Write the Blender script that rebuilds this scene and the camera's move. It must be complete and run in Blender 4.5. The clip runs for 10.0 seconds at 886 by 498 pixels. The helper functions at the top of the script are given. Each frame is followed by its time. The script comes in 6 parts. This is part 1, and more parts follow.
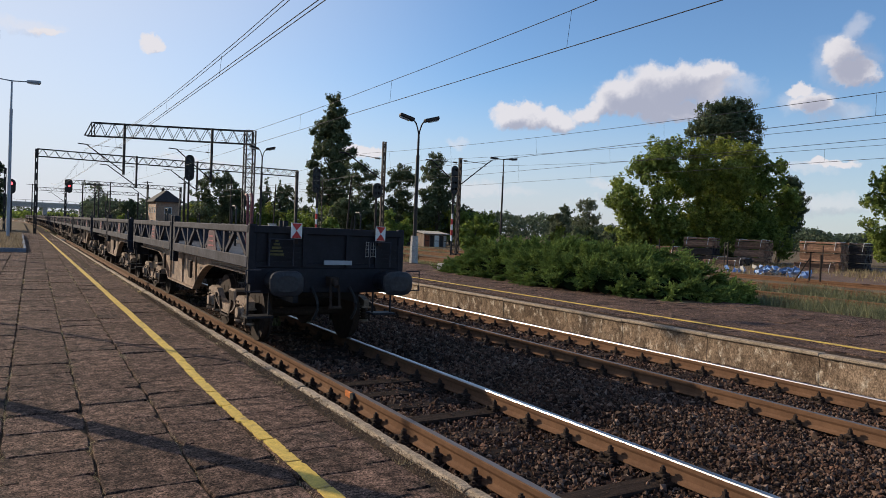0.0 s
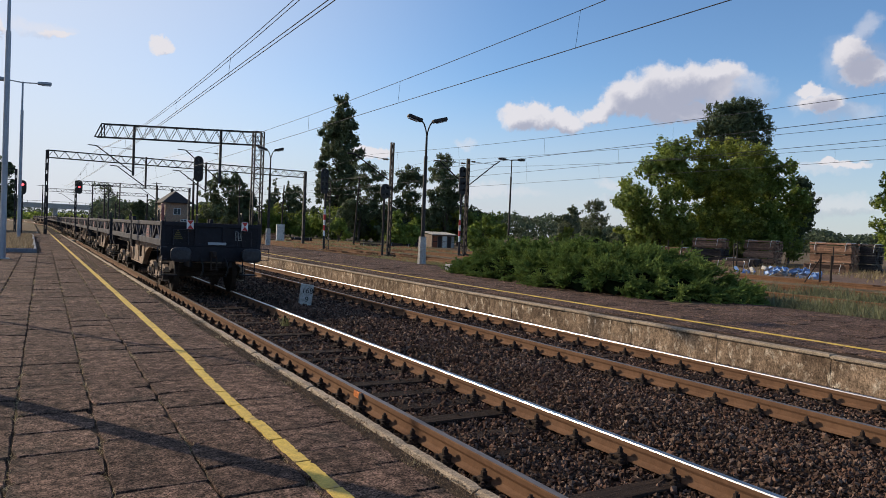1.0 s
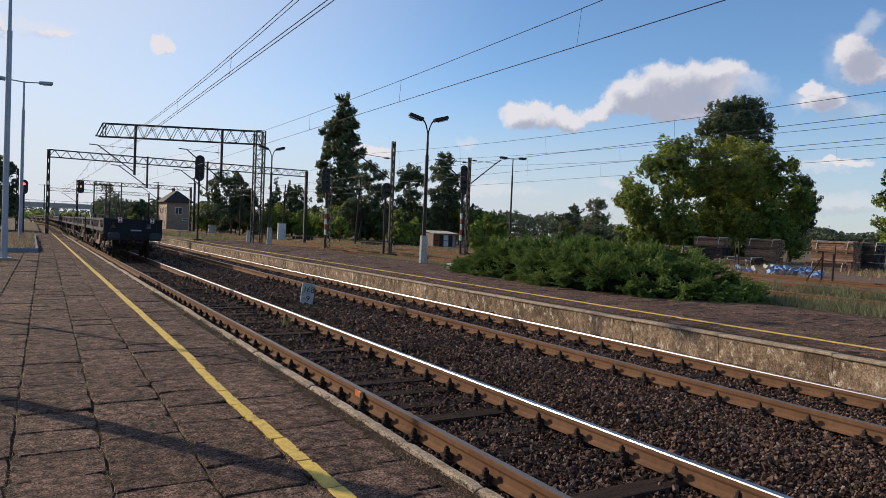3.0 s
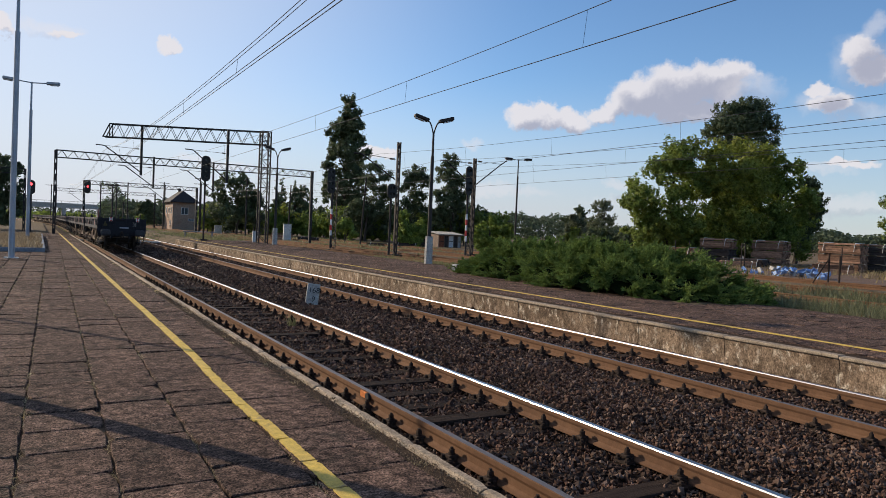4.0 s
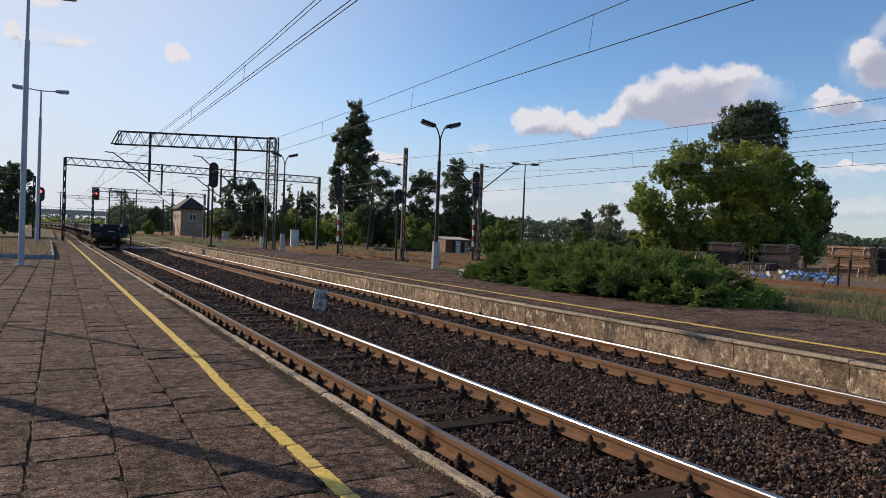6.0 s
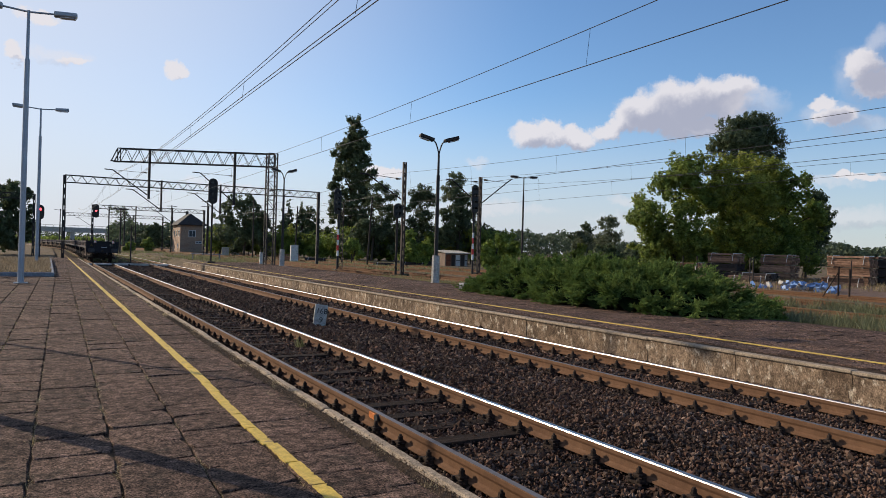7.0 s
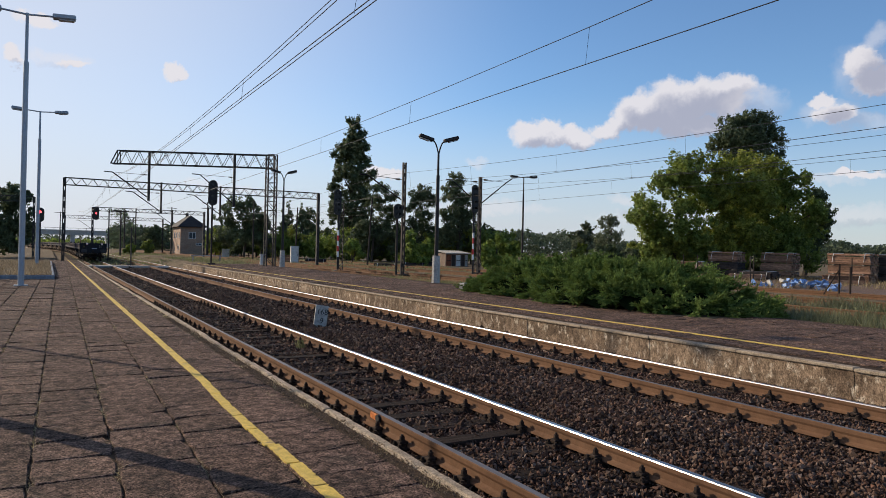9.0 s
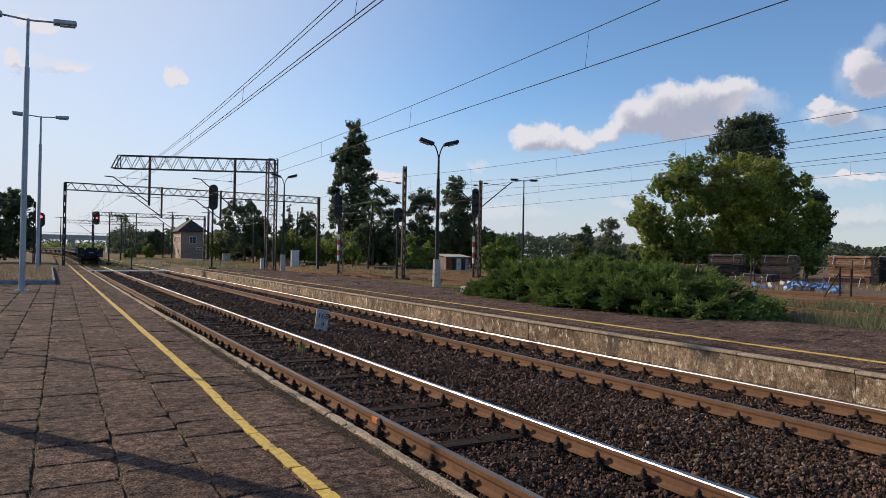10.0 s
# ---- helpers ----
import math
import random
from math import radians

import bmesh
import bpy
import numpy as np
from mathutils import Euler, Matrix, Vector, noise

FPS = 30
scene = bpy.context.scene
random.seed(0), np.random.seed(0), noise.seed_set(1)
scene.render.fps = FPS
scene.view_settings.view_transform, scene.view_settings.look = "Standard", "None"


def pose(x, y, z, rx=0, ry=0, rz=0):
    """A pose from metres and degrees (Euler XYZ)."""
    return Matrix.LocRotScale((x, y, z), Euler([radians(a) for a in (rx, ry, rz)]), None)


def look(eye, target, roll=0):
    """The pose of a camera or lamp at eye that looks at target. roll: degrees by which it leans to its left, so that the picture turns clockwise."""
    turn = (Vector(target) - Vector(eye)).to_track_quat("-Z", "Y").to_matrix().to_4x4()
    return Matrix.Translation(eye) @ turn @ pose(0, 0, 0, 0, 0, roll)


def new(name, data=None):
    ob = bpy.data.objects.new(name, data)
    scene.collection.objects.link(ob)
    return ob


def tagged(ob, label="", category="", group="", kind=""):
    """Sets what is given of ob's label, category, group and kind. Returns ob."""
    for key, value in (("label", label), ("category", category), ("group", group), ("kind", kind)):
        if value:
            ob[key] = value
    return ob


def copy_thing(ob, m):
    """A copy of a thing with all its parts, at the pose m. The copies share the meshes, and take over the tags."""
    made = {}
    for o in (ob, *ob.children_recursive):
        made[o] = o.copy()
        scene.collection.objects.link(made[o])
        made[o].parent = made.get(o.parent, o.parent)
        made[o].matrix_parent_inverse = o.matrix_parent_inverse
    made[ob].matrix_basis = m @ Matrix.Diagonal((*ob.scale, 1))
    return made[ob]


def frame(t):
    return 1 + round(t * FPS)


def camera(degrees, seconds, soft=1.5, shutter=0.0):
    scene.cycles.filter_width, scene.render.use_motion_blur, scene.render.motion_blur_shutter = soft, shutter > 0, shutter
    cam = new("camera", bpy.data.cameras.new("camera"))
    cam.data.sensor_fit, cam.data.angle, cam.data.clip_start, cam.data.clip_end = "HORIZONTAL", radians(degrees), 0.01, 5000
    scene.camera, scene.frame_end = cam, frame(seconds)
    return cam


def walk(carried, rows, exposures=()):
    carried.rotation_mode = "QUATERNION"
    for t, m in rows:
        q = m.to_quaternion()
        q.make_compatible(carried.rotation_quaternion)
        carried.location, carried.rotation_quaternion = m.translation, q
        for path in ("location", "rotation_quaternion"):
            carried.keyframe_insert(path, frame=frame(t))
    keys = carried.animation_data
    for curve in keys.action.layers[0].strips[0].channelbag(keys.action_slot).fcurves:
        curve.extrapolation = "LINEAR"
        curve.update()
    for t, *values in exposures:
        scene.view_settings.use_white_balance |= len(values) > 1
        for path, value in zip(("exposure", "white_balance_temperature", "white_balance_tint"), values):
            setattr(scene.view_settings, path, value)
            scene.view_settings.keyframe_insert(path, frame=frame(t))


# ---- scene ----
import itertools

# camera and its path
cam = camera(64.62, 10.0, soft=0.6)
PATH = [
    (0.0, pose(-0.002, -0.021, 1.862, 88.634, -2.403, -31.170)),
    (0.5, pose(-0.007, -0.016, 1.859, 88.667, -2.416, -30.829)),
    (1.0, pose(-0.005, -0.005, 1.856, 88.679, -2.416, -30.532)),
    (1.5, pose(-0.002, -0.006, 1.857, 88.599, -2.396, -30.511)),
    (2.0, pose(0.000, 0.000, 1.856, 88.570, -2.365, -30.494)),
    (2.5, pose(0.000, 0.001, 1.854, 88.587, -2.337, -30.428)),
    (2.7, pose(0.000, 0.001, 1.854, 88.587, -2.337, -30.428)),
    (3.8, pose(-0.003, -0.000, 1.855, 88.616, -2.416, -30.192)),
    (4.0, pose(-0.005, -0.001, 1.856, 88.639, -2.481, -29.999)),
    (4.5, pose(-0.001, 0.002, 1.858, 88.639, -2.549, -29.603)),
    (5.0, pose(-0.003, 0.004, 1.859, 88.653, -2.565, -29.443)),
    (5.5, pose(-0.000, -0.000, 1.860, 88.674, -2.399, -29.412)),
    (5.7, pose(-0.000, 0.000, 1.860, 88.748, -2.362, -29.414)),
    (6.8, pose(-0.007, 0.001, 1.865, 90.050, -1.703, -29.452)),
    (7.0, pose(-0.007, 0.001, 1.865, 90.153, -1.650, -29.455)),
    (7.5, pose(-0.008, -0.004, 1.854, 90.215, -1.577, -29.449)),
    (8.0, pose(-0.001, 0.013, 1.859, 90.167, -1.268, -29.395)),
    (8.5, pose(-0.005, 0.004, 1.858, 90.182, -1.294, -29.427)),
    (9.0, pose(0.000, 0.021, 1.856, 90.177, -1.290, -29.436)),
    (9.5, pose(-0.002, 0.013, 1.860, 90.270, -1.204, -29.438)),
    (10.0, pose(-0.011, 0.010, 1.860, 90.467, -1.094, -29.402)),
]
walk(cam, PATH)

# ------------------------------------------------ light
SUN_DIR = Vector((-0.52, 0.855, math.tan(radians(22.3)))).normalized()  # towards the sun
world = bpy.data.worlds.new("world")
scene.world = world
world.use_nodes = True


def build_sky():
    nt = world.node_tree
    nt.nodes.clear()
    N, L = nt.nodes.new, nt.links.new

    def math_node(op, a, b, c=None):
        n = N("ShaderNodeMath")
        n.operation = op
        for k, v in enumerate((a, b, c)):
            if isinstance(v, (int, float)):
                n.inputs[k].default_value = v
            elif v is not None:
                L(v, n.inputs[k])
        return n.outputs[0]

    def vec_node(op, a, b):
        n = N("ShaderNodeVectorMath")
        n.operation = op
        for k, v in enumerate((a, b)):
            if isinstance(v, (Vector, tuple)):
                n.inputs[k].default_value = v
            else:
                L(v, n.inputs[k])
        return n.outputs["Value" if op == "DOT_PRODUCT" else "Vector"]

    def ramp(value, lo, hi, top=1.0):
        n = N("ShaderNodeMapRange")
        n.interpolation_type = "SMOOTHSTEP"
        n.inputs["From Min"].default_value, n.inputs["From Max"].default_value = lo, hi
        n.inputs["To Max"].default_value = top
        L(value, n.inputs["Value"])
        return n.outputs[0]

    def blend(fac, a, b):
        n = N("ShaderNodeMix")
        n.data_type = "RGBA"
        for k, v in ((0, fac), (6, a), (7, b)):
            if isinstance(v, tuple):
                n.inputs[k].default_value = (*[c / SKY for c in v], 1)
            else:
                L(v, n.inputs[k])
        return n.outputs[2]

    def noise_tex(scale, detail, rough=0.6):
        n = N("ShaderNodeTexNoise")
        n.inputs["Scale"].default_value, n.inputs["Detail"].default_value, n.inputs["Roughness"].default_value = scale, detail, rough
        L(view, n.inputs["Vector"])
        return n

    view = N("ShaderNodeTexCoord").outputs["Generated"]
    sky = N("ShaderNodeTexSky")
    sky.sky_type = "NISHITA"
    sky.sun_disc = False
    sky.sun_elevation = radians(22.3)
    sky.sun_rotation = math.atan2(SUN_DIR.x, SUN_DIR.y)
    sky.air_density, sky.dust_density, sky.ozone_density = 1.0, 0.25, 3.0
    # deep clear blue, pale haze low down and round the sun
    col = vec_node("MULTIPLY", sky.outputs[0], (0.90, 1.03, 1.16))
    sep = N("ShaderNodeSeparateXYZ")
    L(view, sep.inputs[0])
    toward = vec_node("DOT_PRODUCT", view, SUN_DIR)
    low = math_node("MULTIPLY", ramp(sep.outputs["Z"], 0.23, -0.02, 0.92), math_node("MULTIPLY_ADD", ramp(toward, -0.2, 0.5), 0.36, 0.64))
    col = blend(low, col, (0.585, 0.605, 0.69))
    col = blend(ramp(toward, 0.42, 1.0, 0.85), col, (0.71, 0.735, 0.81))
    # clouds: groups of soft ellipses whose rims are puffed up by turbulence
    puff = vec_node("SCALE", vec_node("SUBTRACT", noise_tex(26, 7, 0.62).outputs["Color"], (0.5, 0.5, 0.5)), (0, 0, 0))
    puff.node.inputs["Scale"].default_value = 0.045
    wisp = noise_tex(42, 8, 0.68).outputs["Fac"]

    def cover(where, clouds):
        total = None
        for az, el, wa, we in clouds:
            a, e = radians(az), radians(el)
            c = Vector((math.sin(a) * math.cos(e), math.cos(a) * math.cos(e), math.sin(e)))
            side = Vector((math.cos(a), -math.sin(a), 0))
            d = vec_node("SUBTRACT", where, c)
            u = vec_node("DOT_PRODUCT", d, side / math.tan(radians(wa)))
            v = vec_node("DOT_PRODUCT", d, side.cross(c) / math.tan(radians(we)))
            q = math_node("MULTIPLY_ADD", u, u, math_node("MULTIPLY", v, v))
            total = q if total is None else math_node("MINIMUM", total, q)
        return math_node("SUBTRACT", 1.25, total)

    for clouds, dense, soft in ((CUMULUS, 0.92, 0.8), (THIN, 0.45, 1.4)):
        bent = vec_node("ADD", view, puff)
        body = math_node("MULTIPLY_ADD", wisp, 1.1, math_node("SUBTRACT", cover(bent, clouds), 0.55))
        deep = cover(vec_node("ADD", bent, (-0.008, 0.008, 0.020)), clouds)
        grey = math_node("MULTIPLY_ADD", wisp, 0.9, math_node("SUBTRACT", deep, 0.45))
        tone = blend(ramp(grey, -0.1, 1.1), (0.80, 0.77, 0.80), (0.42, 0.43, 0.53))
        col = blend(ramp(body, 0.0, soft, dense), col, tone)
    bg, out = N("ShaderNodeBackground"), N("ShaderNodeOutputWorld")
    bg.inputs["Strength"].default_value = SKY
    L(col, bg.inputs["Color"])
    L(bg.outputs[0], out.inputs[0])


SKY = 0.135
# azimuth, elevation, half width, half height (degrees)
CUMULUS = [
    (48.8, 11.9, 4.6, 1.84), (51.2, 12.5, 2.47, 1.23), (45.6, 11.4, 2.64, 1.45), (43.9, 10.5, 1.73, 0.95), (36.2, 9.5, 1.64, 1.12), (37.5, 9.6, 1.81, 0.98),
    (39.8, 9.3, 2.24, 0.89), (42.4, 10.0, 1.49, 0.79), (46.6, 10.4, 2.6, 1.0), (49.0, 9.9, 2.71, 0.85), (60.2, 13.6, 1.15, 1.35), (61.0, 12.2, 1.4, 1.0), (58.4, 10.2, 1.45, 0.65),
    (57.8, 11.2, 0.93, 0.63), (-1.1, 15.3, 1.3, 0.45), (-2.7, 12.6, 0.8, 0.67), (1.4, 12.7, 1.2, 0.35), (8.3, 13.1, 0.85, 0.62),
    (24.3, 6.3, 1.65, 0.59), (60.0, 6.0, 1.9, 0.36), (100.0, 20.0, 12.0, 4.0), (180.0, 22.0, 16.0, 5.0), (-90.0, 25.0, 14.0, 4.0),
]
THIN = [
    (60.4, 13.0, 2.2, 2.3), (58.2, 10.4, 2.2, 1.1), (53.2, 11.2, 2.4, 1.5), (60.9, 15.3, 1.2, 0.9), (60.2, 9.6, 2.2, 0.7), (57.6, 5.6, 3.2, 0.5), (22.9, 5.9, 1.2, 0.5), (31.8, 7.2, 0.9, 0.4), (44.1, 4.4, 1.4, 0.5),
    (59.0, 3.3, 7.0, 0.9), (0.3, 12.9, 2.8, 0.7), (33.0, 3.6, 6.0, 0.6), (47.0, 3.0, 6.0, 0.7), (12.0, 4.6, 4.0, 0.5),
]
build_sky()
sun = new("sun", bpy.data.lights.new("sun", "SUN"))
sun.data.energy = 5.0
sun.data.angle = radians(0.6)
sun.data.color = (1.0, 0.84, 0.64)
sun.matrix_world = look(SUN_DIR * 100, (0, 0, 0))
scene.view_settings.exposure = 0.0


# ------------------------------------------------ materials
def mat(name, a, b=None, scale=3.0, rough=0.85, metal=0.0, bump=0.3, fine=60.0, dist=0.01, grain=0.35, rand=0.0, island=0.0, local=False,
        stain=None, stain_scale=0.8, stain_cut=0.55, stretch=(1, 1, 1), spec=0.4, translucent=0.0, speckle=0.0, speck_scale=110.0, odd=None):
    """Base colour from a to b by coarse noise, fine grain, optional stains, bump."""
    m = bpy.data.materials.new(name)
    m.use_nodes = True
    nt = m.node_tree
    N, L = nt.nodes.new, nt.links.new
    bsdf = nt.nodes["Principled BSDF"]
    b = b or tuple(v * 0.7 for v in a)
    if local:
        src = N("ShaderNodeTexCoord").outputs["Object"]
    else:
        src = N("ShaderNodeNewGeometry").outputs["Position"]
    mp = N("ShaderNodeMapping")
    mp.inputs["Scale"].default_value = stretch
    L(src, mp.inputs["Vector"])
    n1, n2 = N("ShaderNodeTexNoise"), N("ShaderNodeTexNoise")
    for n, s, d in ((n1, scale, 5), (n2, fine, 6)):
        n.inputs["Scale"].default_value = s
        n.inputs["Detail"].default_value = d
        n.inputs["Roughness"].default_value = 0.62
        L(mp.outputs[0], n.inputs["Vector"])
    rp = N("ShaderNodeMapRange")
    rp.inputs["From Min"].default_value, rp.inputs["From Max"].default_value = 0.3, 0.7
    L(n1.outputs["Fac"], rp.inputs["Value"])
    mx = N("ShaderNodeMix")
    mx.data_type = "RGBA"
    mx.inputs[6].default_value, mx.inputs[7].default_value = (*a, 1), (*b, 1)
    L(rp.outputs[0], mx.inputs[0])
    col = mx.outputs[2]
    if stain:
        n3 = N("ShaderNodeTexNoise")
        n3.inputs["Scale"].default_value, n3.inputs["Detail"].default_value = stain_scale, 8
        n3.inputs["Roughness"].default_value = 0.7
        L(mp.outputs[0], n3.inputs["Vector"])
        r3 = N("ShaderNodeMapRange")
        r3.inputs["From Min"].default_value, r3.inputs["From Max"].default_value = stain_cut, stain_cut + 0.12
        L(n3.outputs["Fac"], r3.inputs["Value"])
        m3 = N("ShaderNodeMix")
        m3.data_type = "RGBA"
        m3.inputs[7].default_value = (*stain, 1)
        L(r3.outputs[0], m3.inputs[0])
        L(col, m3.inputs[6])
        col = m3.outputs[2]
    if odd:
        # some pieces are of another colour
        pick = N("ShaderNodeMath")
        pick.operation = "PINGPONG"
        pick.inputs[1].default_value = 0.083
        L(N("ShaderNodeNewGeometry").outputs["Random Per Island"], pick.inputs[0])
        po = N("ShaderNodeMapRange")
        po.inputs["From Min"].default_value, po.inputs["From Max"].default_value = 0.03, 0.083
        L(pick.outputs[0], po.inputs["Value"])
        mo = N("ShaderNodeMix")
        mo.data_type = "RGBA"
        mo.inputs[7].default_value = (*odd, 1)
        L(po.outputs[0], mo.inputs[0])
        L(col, mo.inputs[6])
        col = mo.outputs[2]
    gr = N("ShaderNodeMapRange")
    gr.inputs["From Min"].default_value, gr.inputs["From Max"].default_value = 0.25, 0.75
    gr.inputs["To Min"].default_value, gr.inputs["To Max"].default_value = 1 - grain, 1 + grain
    L(n2.outputs["Fac"], gr.inputs["Value"])
    n4 = N("ShaderNodeTexNoise")
    n4.inputs["Scale"].default_value, n4.inputs["Detail"].default_value = (scale * fine) ** 0.5, 4
    L(mp.outputs[0], n4.inputs["Vector"])
    g4 = N("ShaderNodeMapRange")
    g4.inputs["From Min"].default_value, g4.inputs["From Max"].default_value = 0.3, 0.7
    g4.inputs["To Min"].default_value, g4.inputs["To Max"].default_value = 1 - grain * 0.7, 1 + grain * 0.7
    L(n4.outputs["Fac"], g4.inputs["Value"])
    mu4 = N("ShaderNodeMath")
    mu4.operation = "MULTIPLY"
    L(gr.outputs[0], mu4.inputs[0])
    L(g4.outputs[0], mu4.inputs[1])
    val = mu4.outputs[0]
    if speckle:
        vo = N("ShaderNodeTexVoronoi")
        vo.inputs["Scale"].default_value = speck_scale
        L(mp.outputs[0], vo.inputs["Vector"])
        sp = N("ShaderNodeSeparateColor")
        L(vo.outputs["Color"], sp.inputs[0])
        vr = N("ShaderNodeMapRange")
        vr.inputs["To Min"].default_value, vr.inputs["To Max"].default_value = 1 - speckle, 1 + speckle
        L(sp.outputs[0], vr.inputs["Value"])
        mv = N("ShaderNodeMath")
        mv.operation = "MULTIPLY"
        L(val, mv.inputs[0])
        L(vr.outputs[0], mv.inputs[1])
        val = mv.outputs[0]
    for amount, node, sock in ((rand, "ShaderNodeObjectInfo", "Random"), (island, "ShaderNodeNewGeometry", "Random Per Island")):
        if amount:
            info = N(node)
            r2 = N("ShaderNodeMapRange")
            r2.inputs["To Min"].default_value, r2.inputs["To Max"].default_value = 1 - amount, 1 + amount
            L(info.outputs[sock], r2.inputs["Value"])
            mu = N("ShaderNodeMath")
            mu.operation = "MULTIPLY"
            L(val, mu.inputs[0])
            L(r2.outputs[0], mu.inputs[1])
            val = mu.outputs[0]
    sc = N("ShaderNodeVectorMath")
    sc.operation = "SCALE"
    L(col, sc.inputs[0])
    L(val, sc.inputs["Scale"])
    L(sc.outputs[0], bsdf.inputs["Base Color"])
    rr = N("ShaderNodeMapRange")
    rr.inputs["To Min"].default_value, rr.inputs["To Max"].default_value = max(0.05, rough - 0.12), min(1, rough + 0.12)
    L(n1.outputs["Fac"], rr.inputs["Value"])
    L(rr.outputs[0], bsdf.inputs["Roughness"])
    bsdf.inputs["Metallic"].default_value = metal
    bsdf.inputs["Specular IOR Level"].default_value = spec
    if bump:
        bp = N("ShaderNodeBump")
        bp.inputs["Strength"].default_value, bp.inputs["Distance"].default_value = bump, dist
        L(n2.outputs["Fac"], bp.inputs["Height"])
        L(bp.outputs[0], bsdf.inputs["Normal"])
    if translucent:
        tr = N("ShaderNodeBsdfTranslucent")
        L(sc.outputs[0], tr.inputs["Color"])
        ms = N("ShaderNodeMixShader")
        ms.inputs[0].default_value = translucent
        L(bsdf.outputs[0], ms.inputs[1])
        L(tr.outputs[0], ms.inputs[2])
        L(ms.outputs[0], nt.nodes["Material Output"].inputs["Surface"])
    return m


def glow(name, colour, strength):
    m = bpy.data.materials.new(name)
    m.use_nodes = True
    bs = m.node_tree.nodes["Principled BSDF"]
    bs.inputs["Base Color"].default_value = (*[c * 0.4 for c in colour], 1)
    bs.inputs["Emission Color"].default_value = (*colour, 1)
    bs.inputs["Emission Strength"].default_value = strength
    return m


SLAB = mat("paving_concrete", (0.155, 0.097, 0.071), (0.092, 0.060, 0.047), scale=1.6, rough=0.92, spec=0.1, speckle=0.8, speck_scale=85.0, bump=1.0, fine=70, dist=0.025, grain=0.9, rand=0.2, stain=(0.05, 0.038, 0.03), stain_scale=2.2, stain_cut=0.56)
SLAB_FAR = mat("paving_concrete_joined", (0.155, 0.097, 0.071), (0.092, 0.060, 0.047), scale=1.6, rough=0.92, spec=0.1, speckle=0.8, speck_scale=85.0, bump=1.0, fine=70, dist=0.025, grain=0.9, island=0.2, stain=(0.05, 0.038, 0.03), stain_scale=2.2, stain_cut=0.56)
JOINT = mat("joint_soil", spec=0.05, a=(0.10, 0.068, 0.044), b=(0.045, 0.031, 0.022), scale=9, bump=0.8, fine=120, dist=0.01)
KERB = mat("kerb_concrete", speckle=0.3, a=(0.38, 0.30, 0.215), b=(0.25, 0.195, 0.14), scale=4, spec=0.15, bump=0.5, fine=90, dist=0.006, rand=0.1, stain=(0.15, 0.115, 0.085), stain_scale=3, stain_cut=0.6)
FACE = mat("platform_face_concrete", (0.30, 0.215, 0.145), (0.085, 0.058, 0.04), speckle=0.4, speck_scale=60.0, scale=2.6, spec=0.1, bump=0.9, fine=45, dist=0.012, grain=0.5, rand=0.15, stain=(0.52, 0.44, 0.34), stain_scale=6.0, stain_cut=0.535, stretch=(1, 1, 0.7))
YELLOW = mat("yellow_line_paint", (0.66, 0.46, 0.09), (0.55, 0.385, 0.10), scale=3, rough=0.7, spec=0.2, bump=0.4, fine=90, dist=0.004, grain=0.25, stain=(0.22, 0.16, 0.11), stain_scale=6, stain_cut=0.585)
RUST = mat("rusty_rail_steel", (0.168, 0.092, 0.052), (0.125, 0.068, 0.040), scale=2, rough=0.85, spec=0.1, bump=0.2, fine=80, dist=0.003, grain=0.16, stain=(0.11, 0.058, 0.035), stain_scale=1.2, stain_cut=0.6)
DULLRAIL = mat("dull_rail_head", (0.24, 0.195, 0.165), (0.17, 0.135, 0.11), scale=4, rough=0.5, metal=0.7, bump=0.05, fine=60, grain=0.1, stretch=(3, 0.15, 3))
SHINE = mat("polished_rail_head", (0.45, 0.43, 0.43), (0.30, 0.29, 0.29), scale=4, rough=0.36, metal=1.0, bump=0.05, fine=60, grain=0.06, stretch=(3, 0.15, 3))
RUSTDARK = mat("dark_rusty_iron", (0.05, 0.034, 0.026), (0.03, 0.021, 0.017), scale=12, rough=0.85, spec=0.15, bump=0.4, fine=160, dist=0.003, rand=0.15)
SLEEPER = mat("creosoted_wood", (0.045, 0.030, 0.022), (0.022, 0.016, 0.013), scale=5, spec=0.08, bump=0.9, fine=30, dist=0.012, stretch=(0.25, 4, 4), rand=0.3, grain=0.5)
STONE = mat("ballast_stone", (0.120, 0.064, 0.043), (0.052, 0.031, 0.023), scale=1.2, rough=0.9, spec=0.12, bump=0.4, fine=90, dist=0.004, grain=0.3, island=0.7, odd=(0.155, 0.108, 0.082))
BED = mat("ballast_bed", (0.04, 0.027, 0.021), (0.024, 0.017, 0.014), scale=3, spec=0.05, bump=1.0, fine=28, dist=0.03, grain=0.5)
GROUND = mat("dry_grass_ground", (0.185, 0.132, 0.088), (0.135, 0.11, 0.062), scale=0.35, spec=0.05, bump=0.9, fine=14, dist=0.05, grain=0.5, stain=(0.12, 0.085, 0.06), stain_scale=0.35, stain_cut=0.52)
BLACKSTEEL = mat("weathered_dark_steel", (0.024, 0.022, 0.022), (0.036, 0.028, 0.025), scale=1.5, rough=0.6, metal=0.3, bump=0.2, fine=60, dist=0.003)
GREYPAINT = mat("grey_painted_steel", (0.33, 0.36, 0.40), (0.27, 0.30, 0.34), scale=1.2, rough=0.45, metal=0.2, bump=0.1, fine=70, dist=0.002, grain=0.1)
